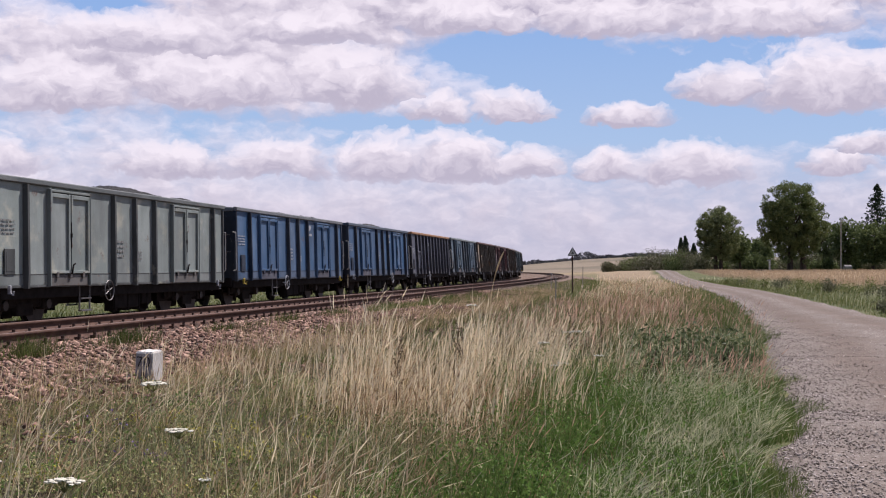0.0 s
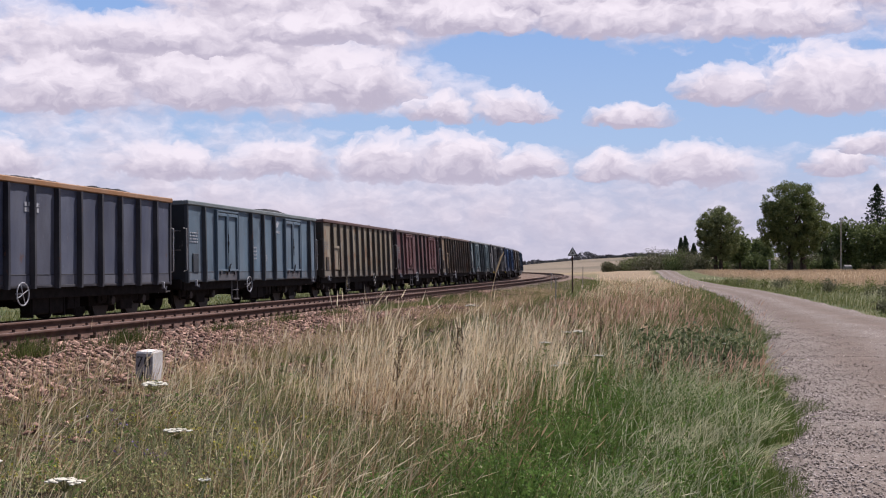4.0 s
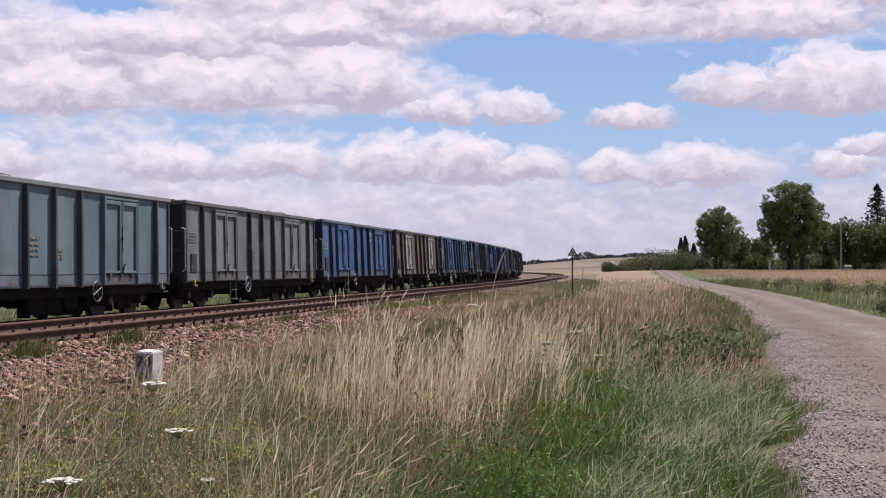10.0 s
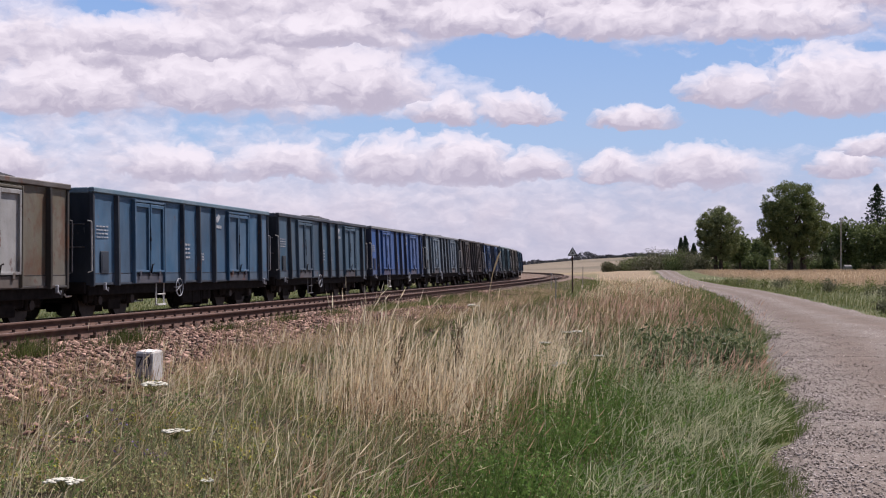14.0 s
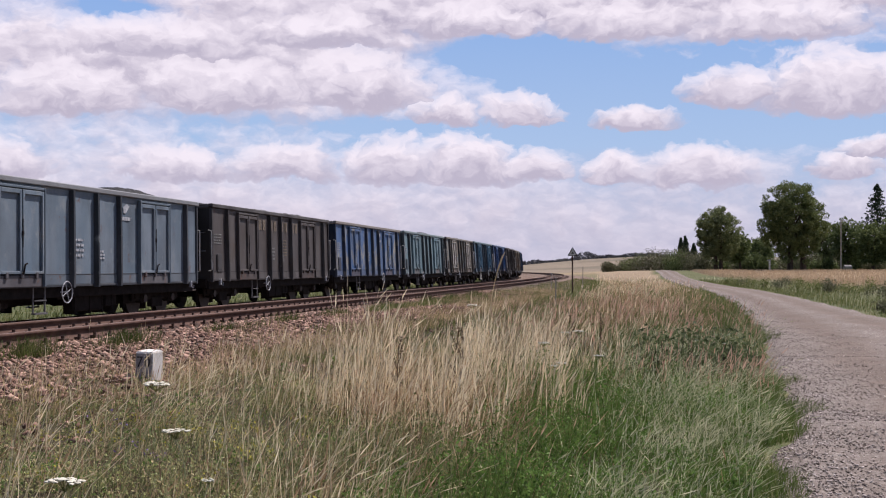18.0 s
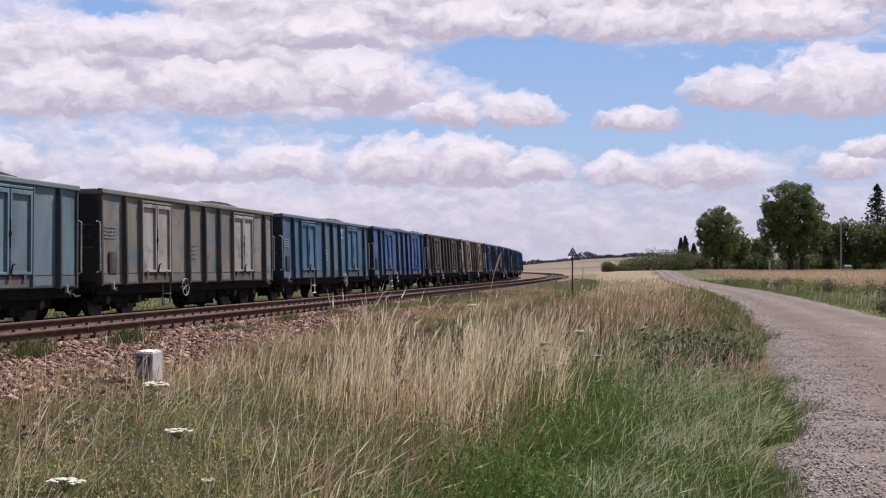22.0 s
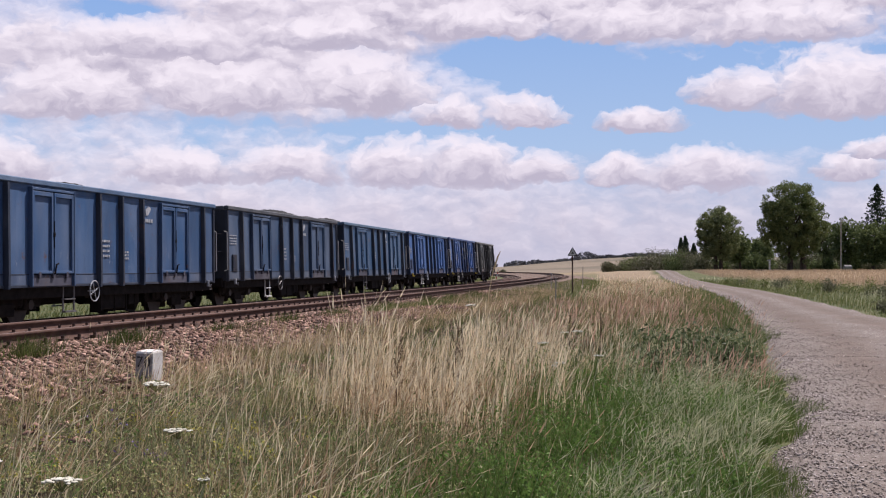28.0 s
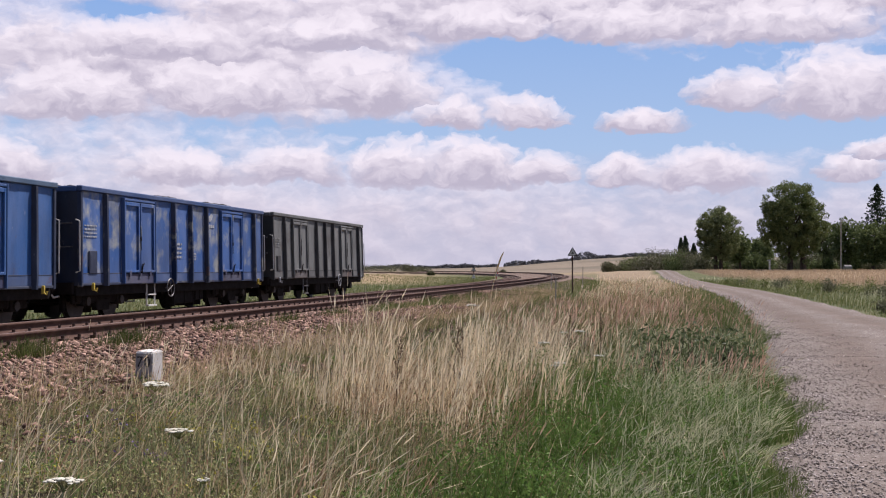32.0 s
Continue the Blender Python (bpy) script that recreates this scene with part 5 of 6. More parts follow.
def meadow():
    def pick(n, y0, y1, power, want, floor=0.05, clump=0.0, seed=50):
        x, y = meadow_points(n, y0, y1, power)
        d, g = zones(x, y)
        share = {"dry": d * (1 - g), "green": g, "olive": (1 - d) * (1 - g)}[want]
        floor = floor * (1 - 0.85 * g) if want == "dry" else floor
        share = np.maximum(share, floor) * (1 - clump + clump * patchy(x, y, seed))
        keep = RG.uniform(0, 1, n) < share
        return x[keep], y[keep]

    def sheet(label, ob):
        tagged(ob, label, "grass", kind="stuff")

    def rocking(label, name, x, y, h, *args, **kw):
        """Stalks split into patches of about a metre, each of which rocks on its foot."""
        h = np.asarray(h)
        cell = np.floor(x / 1.3).astype(int) * 1000 + np.floor(y / 1.5).astype(int)
        far = y > 17.5
        cell[far] = 10 ** 7
        seed = args[3]
        for i, c in enumerate(np.unique(cell)):
            m = cell == c
            if m.sum() < 2:
                continue
            a = list(args)
            a[3] = seed * 100 + i
            ob = blades(name, x[m], y[m], h[m], *a, **kw)
            tagged(ob, label, "grass", kind="stuff")
            if c != 10 ** 7:
                ox, oy = float(x[m].mean()), float(y[m].mean())
                o = Vector((ox, oy, float(land(np.array([ox]), np.array([oy]))[0])))
                ob.data.transform(Matrix.Translation(-o))
                ob.matrix_basis = Matrix.Translation(o)
                CLUMPS.append(ob)

    def tall(x, y, lo, hi):
        u, s = to_line(x, y)
        low = 0.62 + 0.38 * smooth(9.6, 11.0, u + 2.0 * smooth(14, 24, y))
        near = (0.8 + 0.2 * smooth(6, 12, y)) * (0.5 + 0.5 * np.maximum(smooth(0.1, 1.6, road_left(y) - x), 0.8 * smooth(13, 20, y)))
        return RG.uniform(lo, hi, len(x)) * low * near * (1 - 0.5 * beyond(x, y)) * (1.0 - 0.25 * smooth(20, 70, y)) * (0.86 + 0.34 * value_noise(x * 1.6, y * 1.0, 31) + 0.22 * value_noise(x * 4.5, y * 3, 32) + 0.16 * value_noise(x * 10, y * 6, 34))

    # the dry stand
    x, y = pick(26000, 3.2, 26, 1.2, "dry", 0.02, 0.9)
    sheet("tall dry straw-coloured meadow grass", blades("dry_grass", x, y, tall(x, y, 0.2, 0.58), 0.0045, 0.4, M["straw"], 1))
    x, y = pick(60000, 5.0, 22, 1.1, "dry", 0.1, 0.3)
    sheet("olive green grass under the dry stalks", blades("green_grass", x, y, tall(x, y, 0.15, 0.5), 0.005, 0.5, M["understory"], 35, segs=2))
    x, y = pick(12000, 6.5, 34, 1.0, "dry", 0.01, 1.0)
    rocking("tall dry grass stalks with feathery seed heads", "seeding_grass", x, y, tall(x, y, 0.4, 0.78), 0.0042, 0.28, M["seedhead"], 2, head=(0.16, 0.012))
    x, y = pick(22000, 7.8, 18, 1.0, "dry", 0.006, 1.0, 54)
    rocking("single pale stalks standing above the grass", "bright_stalks", x, y, tall(x, y, 0.45, 0.86), 0.0075, 0.2, M["bright_straw"], 22, wind=0.15, head=(0.2, 0.0115))
    # feathery brown tussocks before it
    x, y = pick(24000, 5.0, 13, 1.0, "dry", 0.28, 1.0, 57)
    rocking("brownish feathery grass heads", "feather_grass", x, y, tall(x, y, 0.3, 0.68), 0.0034, 0.4, M["feather"], 36, wind=0.22, head=(0.12, 0.009))
    # further meadow: straw, green and reddish heads grown through one another
    x, y = pick(40000, 26, 110, 1.8, "dry", 0.05, 0.7)
    sheet("dry grass of the further meadow", blades("dry_grass", x, y, tall(x, y, 0.3, 0.7), 0.014, 0.3, M["straw"], 3, segs=2))
    n = 20000
    x, y = meadow_points(n, 20, 95, 1.3)
    b = x / y + 0.025 * value_noise(x * 0.4, y * 0.15, 62) + 0.012 * value_noise(x * 1.6, y * 0.6, 63)
    share = smooth(0.075, 0.12, b) * (1 - smooth(0.165, 0.215, b)) * patchy(x * 0.4, y * 0.3, 60)
    keep = RG.uniform(0, 1, n) < share
    x, y = x[keep], y[keep]
    tone = RG.uniform(0, 1, len(x)) + 0.7 * value_noise(x * 0.8, y * 0.3, 68)
    h = tall(x, y, 0.6, 1.15) * (0.75 + 0.25 * smooth(24, 50, y))
    crest = (y > 44) & (RG.uniform(0, 1, len(x)) < 0.6)
    tone[crest] = 9.0
    for m, mat, label, sd in ((crest, "bright_straw", "bright dry grass on the crest of the meadow", 40), (tone < 0.45, "purple_head", "reddish grass with purple-brown seed heads", 4), ((tone >= 0.45) & (tone < 0.8), "seedhead", "straw-coloured seed heads of the further meadow", 37), ((tone >= 0.8) & ~crest, "green_blade", "green grass between the seed heads", 38)):
        sheet(label, blades("seeding_grass", x[m], y[m], h[m] * (0.8 if mat == "green_blade" else 1.0), 0.009, 0.35, M[mat], sd, head=None if mat == "green_blade" else (0.2, 0.022)))
    n = 5000
    x, y = meadow_points(n, 13, 46, 1.2)
    keep = (x > 0.04 * y) & (RG.uniform(0, 1, n) < smooth(-0.3, 0.4, value_noise(x * 0.9, y * 0.5, 65)))
    x, y = x[keep], y[keep]
    rocking("thin brownish stalks above the green grass", "seeding_grass", x, y, tall(x, y, 0.45, 0.85), 0.0055, 0.35, M["purple_head"], 27, head=(0.14, 0.014))
    # green growth
    x, y = pick(80000, 3.2, 30, 1.4, "green", 0.03, 0.6)
    sheet("fresh green grass beside the gravel road", blades("green_grass", x, y, tall(x, y, 0.25, 0.66), 0.0052, 0.55, M["green_blade"], 5))
    x, y = pick(52000, 3.2, 16, 1.1, "green", 0.02, 0.8)
    sheet("lush green weeds low in the grass", blades("weeds", x, y, tall(x, y, 0.15, 0.42), 0.011, 0.9, M["lush"], 6))
    n = 70000
    x, y = meadow_points(n, 3.6, 24, 1.0)
    b = x / y + 0.02 * value_noise(x * 1.4, y * 0.9, 61)
    share = smooth(0.12, 0.18, b) * (1 - smooth(0.262, 0.29, b)) * (0.25 + 0.75 * patchy(x, y, 64)) * (1 - 0.75 * smooth(14, 17, y)) + 0.03
    keep = RG.uniform(0, 1, n) < share * smooth(0.02, 0.1, b)
    x, y = x[keep], y[keep]
    rocking("pale bent grass stalks among the green", "pale_grass", x, y, tall(x, y, 0.35, 0.74), 0.0058, 0.6, M["pale_blade"], 7, wind=0.45, head=(0.12, 0.006))
    # mixed herbs and grass of the left foreground
    x, y = pick(95000, 3.2, 20, 1.2, "olive", 0.2, 0.8)
    sheet("olive and brown mixed herbs and grass", blades("olive_grass", x, y, tall(x, y, 0.12, 0.45), 0.005, 0.65, M["olive_blade"], 8, segs=2))
    x, y = pick(42000, 3.2, 13, 1.1, "olive", 0.02, 0.9, 67)
    sheet("grey-green grass tussocks", blades("green_grass", x, y, tall(x, y, 0.2, 0.55), 0.0048, 0.36, M["grey_green"], 39))
    x, y = pick(20000, 3.2, 13, 1.2, "olive", 0.02, 0.7)
    sheet("broad-leaved herbs among the grass", blades("weeds", x, y, tall(x, y, 0.1, 0.3), 0.012, 0.9, M["herb"], 18))
    x, y = pick(65000, 24, 160, 2.0, "green", 0.08, 0.6)
    sheet("green grass along the far road", blades("green_grass", x, y, tall(x, y, 0.25, 0.6), 0.02, 0.5, M["verge"], 9, segs=2))
    n = 45000
    x, y = meadow_points(n, 15, 95, 1.6)
    keep = RG.uniform(0, 1, n) < beyond(x, y)
    x, y = x[keep], y[keep]
    sheet("low grey-green grass before the railway", blades("low_grass", x, y, RG.uniform(0.1, 0.36, len(x)) * (0.8 + 0.5 * value_noise(x * 0.8, y * 0.5, 33)), 0.011, 0.55, M["verge"], 25, segs=2))
    n = 90
    y = RG.uniform(11.0, 16, n)
    x = y * RG.uniform(-0.1, 0.1, n)
    rocking("few tall pale stalks nodding over the meadow", "tall_stalks", x, y, RG.uniform(0.8, 1.18, n), 0.006, 0.3, M["bright_straw"], 26, wind=0.3, head=(0.16, 0.012))
    n = 700
    y = RG.uniform(5.0, 11.5, n)
    x = y * RG.uniform(-0.38, -0.02, n)
    u, s = to_line(x, y)
    keep = (u > 9.5) & (value_noise(x * 1.8, y * 1.5, 71) > -0.05)
    x, y = x[keep], y[keep]
    rocking("pale grass stalks bent by the wind", "bent_stalks", x, y, RG.uniform(0.35, 0.8, len(x)), 0.0045, 0.3, M["bright_straw"], 28, wind=0.5, head=(0.12, 0.006))
    # the meadow goes on beside and behind the viewer
    n = 60000
    x, y = RG.uniform(-14, 3, n), RG.uniform(-12, 3.4, n)
    u, s = to_line(x, y)
    keep = (u > 9.6) & (x < road_left(y) - 0.1) & (np.hypot(x, y) > 0.7)
    x, y = x[keep], y[keep]
    green = x > road_left(y) - 1.6
    sheet("olive and brown mixed herbs and grass", blades("olive_grass", x[~green], y[~green], RG.uniform(0.12, 0.45, (~green).sum()), 0.006, 0.6, M["olive_blade"], 41, segs=2))
    sheet("fresh green grass beside the gravel road", blades("green_grass", x[green], y[green], RG.uniform(0.1, 0.3, green.sum()), 0.006, 0.6, M["green_blade"], 42, segs=2))
    # leafy herbs: many small leaflets about short stems
    for want, n, y1, mat, hi, sz, label in (("olive", 4500, 13, "grey_green", 0.46, 0.011, "grey-green leafy herbs of the meadow"), ("olive", 6500, 13, "herb", 0.36, 0.011, "brown-green leafy herbs low in the meadow"), ("olive", 3600, 12, "dark_herb", 0.4, 0.009, "dark reddish dock and herb stalks"),
                                            ("green", 14000, 15, "lush", 0.55, 0.013, "leafy bright green herbs beside the road"), ("dry", 7000, 19, "herb", 0.4, 0.01, "olive herbs among the dry grass")):
        x, y = pick(n, 3.4, y1, 1.1, want, 0.05, 0.75)
        per = 26
        hx, hy = np.repeat(x, per), np.repeat(y, per)
        top = np.repeat(tall(x, y, 0.12, hi), per)
        f = RG.uniform(0.1, 1.0, len(hx)) ** 0.7
        spread = 0.05 + 0.07 * (1 - f)
        P = np.stack([hx + RG.normal(0, 1, len(hx)) * spread, hy + RG.normal(0, 1, len(hx)) * spread, land(hx, hy) + top * f], 1)
        ob = leaf_cloud("herbs", P, np.full(len(P), 0.006), 1, sz, M[mat], 70, None)
        tagged(ob, label, "herbs", kind="stuff")
    # tufts that hang over the road's edge
    n = 30000
    y = 5 + 45 * RG.uniform(0, 1, n) ** 1.8
    x = road_left(y) - 0.45 + RG.uniform(0, 1, n) * (0.5 + 0.4 * smooth(-0.2, 0.6, value_noise(y * 1.1, y * 0.3, 66)))
    sheet("green tufts along the edge of the road", blades("edge_grass", x, y, RG.uniform(0.08, 0.26, n), 0.006, 0.7, M["green_blade"], 23, segs=2))
    # low growth on the ballast shoulder, between the tracks and on the far side
    n = 26000
    s = RG.uniform(-14, 70, n)
    o = np.where(RG.uniform(0, 1, n) < 0.6, NEAR + 1.5 + RG.uniform(0, 0.9, n), RG.uniform(2.2, 4.0, n))
    x, y, th = on_line(s, o)
    keep = value_noise(s * 0.9, o * 0.8, 17) > 0.3
    x, y = x[keep], y[keep]
    sheet("low green grass tufts along the ballast", blades("low_grass", x, y, RG.uniform(0.08, 0.24, len(x)), 0.008, 0.6, M["tuft"], 10))
    n = 30000
    s = 9 + 85 * RG.uniform(0, 1, n) ** 1.25
    o = NEAR + 2.0 + 4.0 * smooth(9, 34, s) * RG.uniform(0, 1, n) + 0.3 * RG.uniform(0, 1, n)
    x, y, th = on_line(s, o)
    sheet("low grey-green grass between the ballast and the meadow", blades("low_grass", x, y, RG.uniform(0.08, 0.3, n), 0.012, 0.6, M["verge"], 24, segs=2))
    n = 34000
    s, o = RG.uniform(-14, 40, n), NEAR + 1.7 + 2.6 * RG.uniform(0, 1, n) ** 0.6
    x, y, th = on_line(s, o)
    keep = value_noise(s * 1.4, o * 1.6, 19) > 0.5 - 0.35 * (o - NEAR - 1.7)
    x, y = x[keep], y[keep]
    sheet("sparse dry grass on the ballast edge", blades("low_grass", x, y, RG.uniform(0.1, 0.32, len(x)), 0.007, 0.5, M["olive_blade"], 20))
    n = 38000
    s, o = 5 + 190 * RG.uniform(0, 1, n) ** 1.3, -2.6 - 30 * RG.uniform(0, 1, n) ** 1.5
    x, y, th = on_line(s, o)
    sheet("green grass beyond the train", blades("green_grass", x, y, RG.uniform(0.1, 0.34, n), 0.03, 0.6, M["verge"], 11, segs=2))
    # verge between the road and the grain
    n = 46000
    y = 14 + 130 * RG.uniform(0, 1, n) ** 1.6
    x = road_left(y) + road_wide(y) + np.clip(13 - 0.05 * y, 3, 13) * RG.uniform(0, 1, n) ** 1.1
    sheet("green verge with weeds beyond the road", blades("green_grass", x, y, RG.uniform(0.12, 0.4, n) * (0.8 + 0.4 * value_noise(x * 0.5, y * 0.3, 41)), 0.016, 0.5, M["verge"], 12, segs=2))
    n = 5000
    y = 22 + 130 * RG.uniform(0, 1, n) ** 1.6
    x = road_left(y) + road_wide(y) + 0.5 + np.clip(13 - 0.05 * y, 3, 13) * RG.uniform(0, 1, n)
    keep = value_noise(x * 0.35, y * 0.2, 43) > 0.0
    x, y = x[keep], y[keep]
    n = len(x)
    sheet("pale dry stalks on the verge", blades("pale_grass", x, y, RG.uniform(0.3, 0.65, n), 0.025, 0.35, M["pale_blade"], 13, segs=2))
    # ripe grain
    n = 65000
    y = 45 + 195 * RG.uniform(0, 1, n) ** 1.3
    x = road_left(y) + road_wide(y) + np.clip(13 - 0.05 * y, 3, 13) + 85 * RG.uniform(0, 1, n) ** 1.2
    keep = x < 0.46 * y + 6
    sheet("ripe golden grain of the field", blades("grain", x[keep], y[keep], RG.uniform(0.35, 0.6, keep.sum()), 0.06, 0.3, M["grain"], 14, segs=2))


M["grain"] = foliage("grain", (0.317, 0.238, 0.155), (0.458, 0.361, 0.249), (0.51, 0.422, 0.301), 0.7, 0.35)
meadow()


# ---- trees ----
def broadleaf(x, y, height, wide, low, seed, label, material, trunks=((0.0, 0.0),), leaves=9000, size=0.3, name="tree"):
    r = np.random.RandomState(seed)
    t = tagged(new(name), label, "tree")
    z = float(land(np.array([x]), np.array([y]))[0])
    t.matrix_basis = pose(x, y, z)
    tips = []
    bm = bmesh.new()
    for ox, oy in trunks:
        top = Vector((ox * 0.6, oy, height * 0.62))
        tube(bm, [(ox, oy, -0.3), (ox * 0.95, oy, height * 0.2), (ox * 0.8, oy, height * 0.4), top], 0.3, 9, [height * 0.034, height * 0.026, height * 0.02, height * 0.008])
    part("trunk", bm, M["bark"], t)
    nb = 26
    cz = low + (height - low) * 0.5
    for i in range(nb):
        d = r.normal(0, 1, 3)
        d /= np.linalg.norm(d)
        f = r.uniform(0.45, 0.68)
        sq = 1.0 - 0.12 * max(0, -d[2])
        tip = Vector((d[0] * wide / 2 * f * sq, d[1] * wide / 2 * f * sq, cz + d[2] * (height - low) / 2 * f))
        ox, oy = trunks[i % len(trunks)]
        h0 = min(height * 0.6, max(height * 0.16, tip.z * 0.55))
        st = Vector((ox * 0.8, oy, h0))
        mid = st.lerp(tip, 0.55) + Vector((0, 0, 0.4))
        bm = bmesh.new()
        tube(bm, [st, mid, tip], 0.1, 5, [height * 0.011, height * 0.006, 0.02])
        part("limb", bm, M["bark"], t)
        tips.append(tip)
        for _ in range(4):
            tips.append(tip.lerp(mid, r.uniform(0, 0.6)) + Vector(r.normal(0, wide * 0.06, 3)))
    for i in range(420):
        d = r.normal(0, 1, 3)
        d /= np.linalg.norm(d)
        f = r.uniform(0.3, 1.0) ** 0.6 * 0.93
        lobe = 1 + 0.025 * math.sin(4 * math.atan2(d[1], d[0]) + seed) + 0.025 * math.sin(7 * d[2] + seed)
        sq = 1.0 - 0.1 * max(0, -d[2])
        tips.append(Vector((d[0] * wide / 2 * f * sq * lobe, d[1] * wide / 2 * f * sq * lobe, cz + d[2] * (height - low) / 2 * f * lobe)))
    rad = r.uniform(0.04, 0.075, len(tips)) * wide
    leaf_cloud("crown", tips, rad, leaves // len(tips), size, material, seed + 1, t)
    return t


def spruce(x, y, height, wide, seed, label):
    r = np.random.RandomState(seed)
    t = tagged(new("spruce"), label, "tree")
    t.matrix_basis = pose(x, y, float(land(np.array([x]), np.array([y]))[0]))
    bm = bmesh.new()
    tube(bm, [(0, 0, -0.3), (0, 0, height * 0.5), (0, 0, height)], 0.2, 7, [height * 0.016, height * 0.009, 0.02])
    part("trunk", bm, M["bark"], t)
    C, Rr = [], []
    z = height * 0.1
    while z < height * 0.98:
        rr = wide / 2 * (1 - z / height) ** 0.85
        for i in range(6):
            a = r.uniform(0, 2 * math.pi)
            rr = wide / 2 * (1 - z / height) ** 0.8 * r.uniform(0.7, 1.15)
            for f in (0.3, 0.65, 0.95):
                q = rr * f * r.uniform(0.8, 1.15)
                C.append((q * math.cos(a), q * math.sin(a), z - 0.3 * q + r.uniform(-0.3, 0.3)))
                Rr.append(0.18 + 0.16 * rr * (1.2 - f))
        z += height * 0.018
    leaf_cloud("crown", C, Rr, 12, 0.22, M["needle"], seed + 1, t, 0.5)
    return t


def bush(x, y, height, wide, seed, label, material, leaves=1500, size=0.22):
    r = np.random.RandomState(seed)
    t = tagged(new("bush"), label, "bush")
    t.matrix_basis = pose(x, y, float(land(np.array([x]), np.array([y]))[0]))
    bm = bmesh.new()
    C = []
    for i in range(12):
        a, q = r.uniform(0, 2 * math.pi), wide / 2 * r.uniform(0.2, 0.85)
        tip = (q * math.cos(a), q * math.sin(a), height * r.uniform(0.35, 0.85) * (1.1 - 0.5 * q / (wide / 2)))
        tube(bm, [(0.2 * tip[0], 0.2 * tip[1], -0.1), (0.7 * tip[0], 0.7 * tip[1], tip[2] * 0.6), tip], 0.05, 4, [0.012 * height + 0.001, 0.008 * height, 0.003 * height])
        C.append(tip)
        C.append((tip[0] * 0.8, tip[1] * 0.8, tip[2] * 0.45))
    part("stem", bm, M["bark"], t)
    leaf_cloud("foliage", C, [0.2 * wide + 0.1 * height] * len(C), leaves // len(C), size, material, seed + 1, t)
    return t


def px_x(px, dist):
    """Sideways place for a bearing given as a share of the view."""
    return (px - 784) / 2121.5 * dist


broadleaf(px_x(1404, 237), 237, 18.7, 14.0, 0.7, 3, "large round dark green lime tree at the field edge", M["leaf"], ((-0.6, 0), (2.1, 0.4)), 64000, 0.19)
broadleaf(px_x(1271, 250), 250, 14.2, 10.6, 0.7, 5, "smaller lighter green tree at the field edge", M["leaf_light"], ((0.6, 0), (-0.4, 0.5)), 42000, 0.17)
broadleaf(px_x(1302, 262), 262, 9.5, 7.0, 1.2, 7, "dark green tree behind the field", M["leaf"], ((1.0, 0),), 5000, 0.28)
broadleaf(px_x(1342, 275), 275, 8.0, 8.0, 0.8, 9, "dark green low tree behind the field", M["leaf"], ((0, 0),), 5000, 0.3)
broadleaf(px_x(1462, 290), 290, 12.4, 9.5, 0.8, 11, "light green tree in the garden behind the field", M["leaf_light"], ((0, 0),), 7000, 0.3)
broadleaf(px_x(1502, 270), 270, 12.6, 10.0, 0.8, 13, "dense green tree in the garden behind the field", M["leaf"], ((0, 0),), 8000, 0.3)
broadleaf(px_x(1545, 262), 262, 11.0, 9.5, 0.8, 15, "dense dark tree in the garden behind the field", M["leaf"], ((0, 0),), 8000, 0.3)
broadleaf(px_x(1595, 262), 262, 13.0, 11.0, 0.8, 17, "dense dark tree in the garden behind the field", M["leaf"], ((0, 0),), 7000, 0.3)
spruce(px_x(1553, 285), 285, 21.0, 14.5, 19, "tall dark spruce behind the field")
spruce(px_x(1205, 330), 330, 9.0, 4.0, 21, "small dark spruce at the wood edge")
spruce(px_x(1213, 325), 325, 9.4, 4.2, 23, "small dark spruce at the wood edge")
spruce(px_x(1228, 330), 330, 7.4, 4.4, 24, "small dark spruce at the wood edge")
for i, (px, d, h, w) in enumerate(((1122, 300, 3.8, 6.0), (1140, 295, 4.6, 7.0), (1162, 300, 4.8, 7.5), (1186, 300, 5.6, 8.0), (1200, 290, 4.6, 7.5), (1222, 290, 5.2, 7.0), (1240, 285, 4.0, 6.0),
                                   (1318, 285, 4.4, 7.0), (1350, 290, 4.0, 7.0), (1420, 300, 6.0, 9.0), (1440, 300, 5.0, 9.0), (1475, 300, 5.0, 9.0), (1525, 300, 5.5, 9.0), (1568, 300, 5.5, 9.0),
                                   (1078, 290, 2.4, 3.2), (1100, 310, 2.2, 5.0), (890, 330, 0.9, 1.5), (762, 260, 0.8, 1.5), (722, 420, 2.6, 5.0), (690, 430, 1.3, 12.0), (655, 430, 1.3, 12.0), (620, 430, 1.3, 12.0), (745, 430, 1.2, 8.0))):
    bush(px_x(px, d), d, h * 1.12, w * 1.12, 60 + i, "green hedgerow bush beyond the fields", M["bush_leaf"] if px < 1000 or i % 4 else M["leaf"], 3000, 0.18)


for i, px in enumerate(range(1250, 1610, 20)):
    d = 278 + 8 * math.sin(px)
    bush(px_x(px, d), d, 3.4 + 1.3 * math.sin(px * 0.7), 6.5, 300 + i, "dark hedge bush behind the grain field", M["leaf"] if i % 3 else M["bush_leaf"], 2200, 0.24)


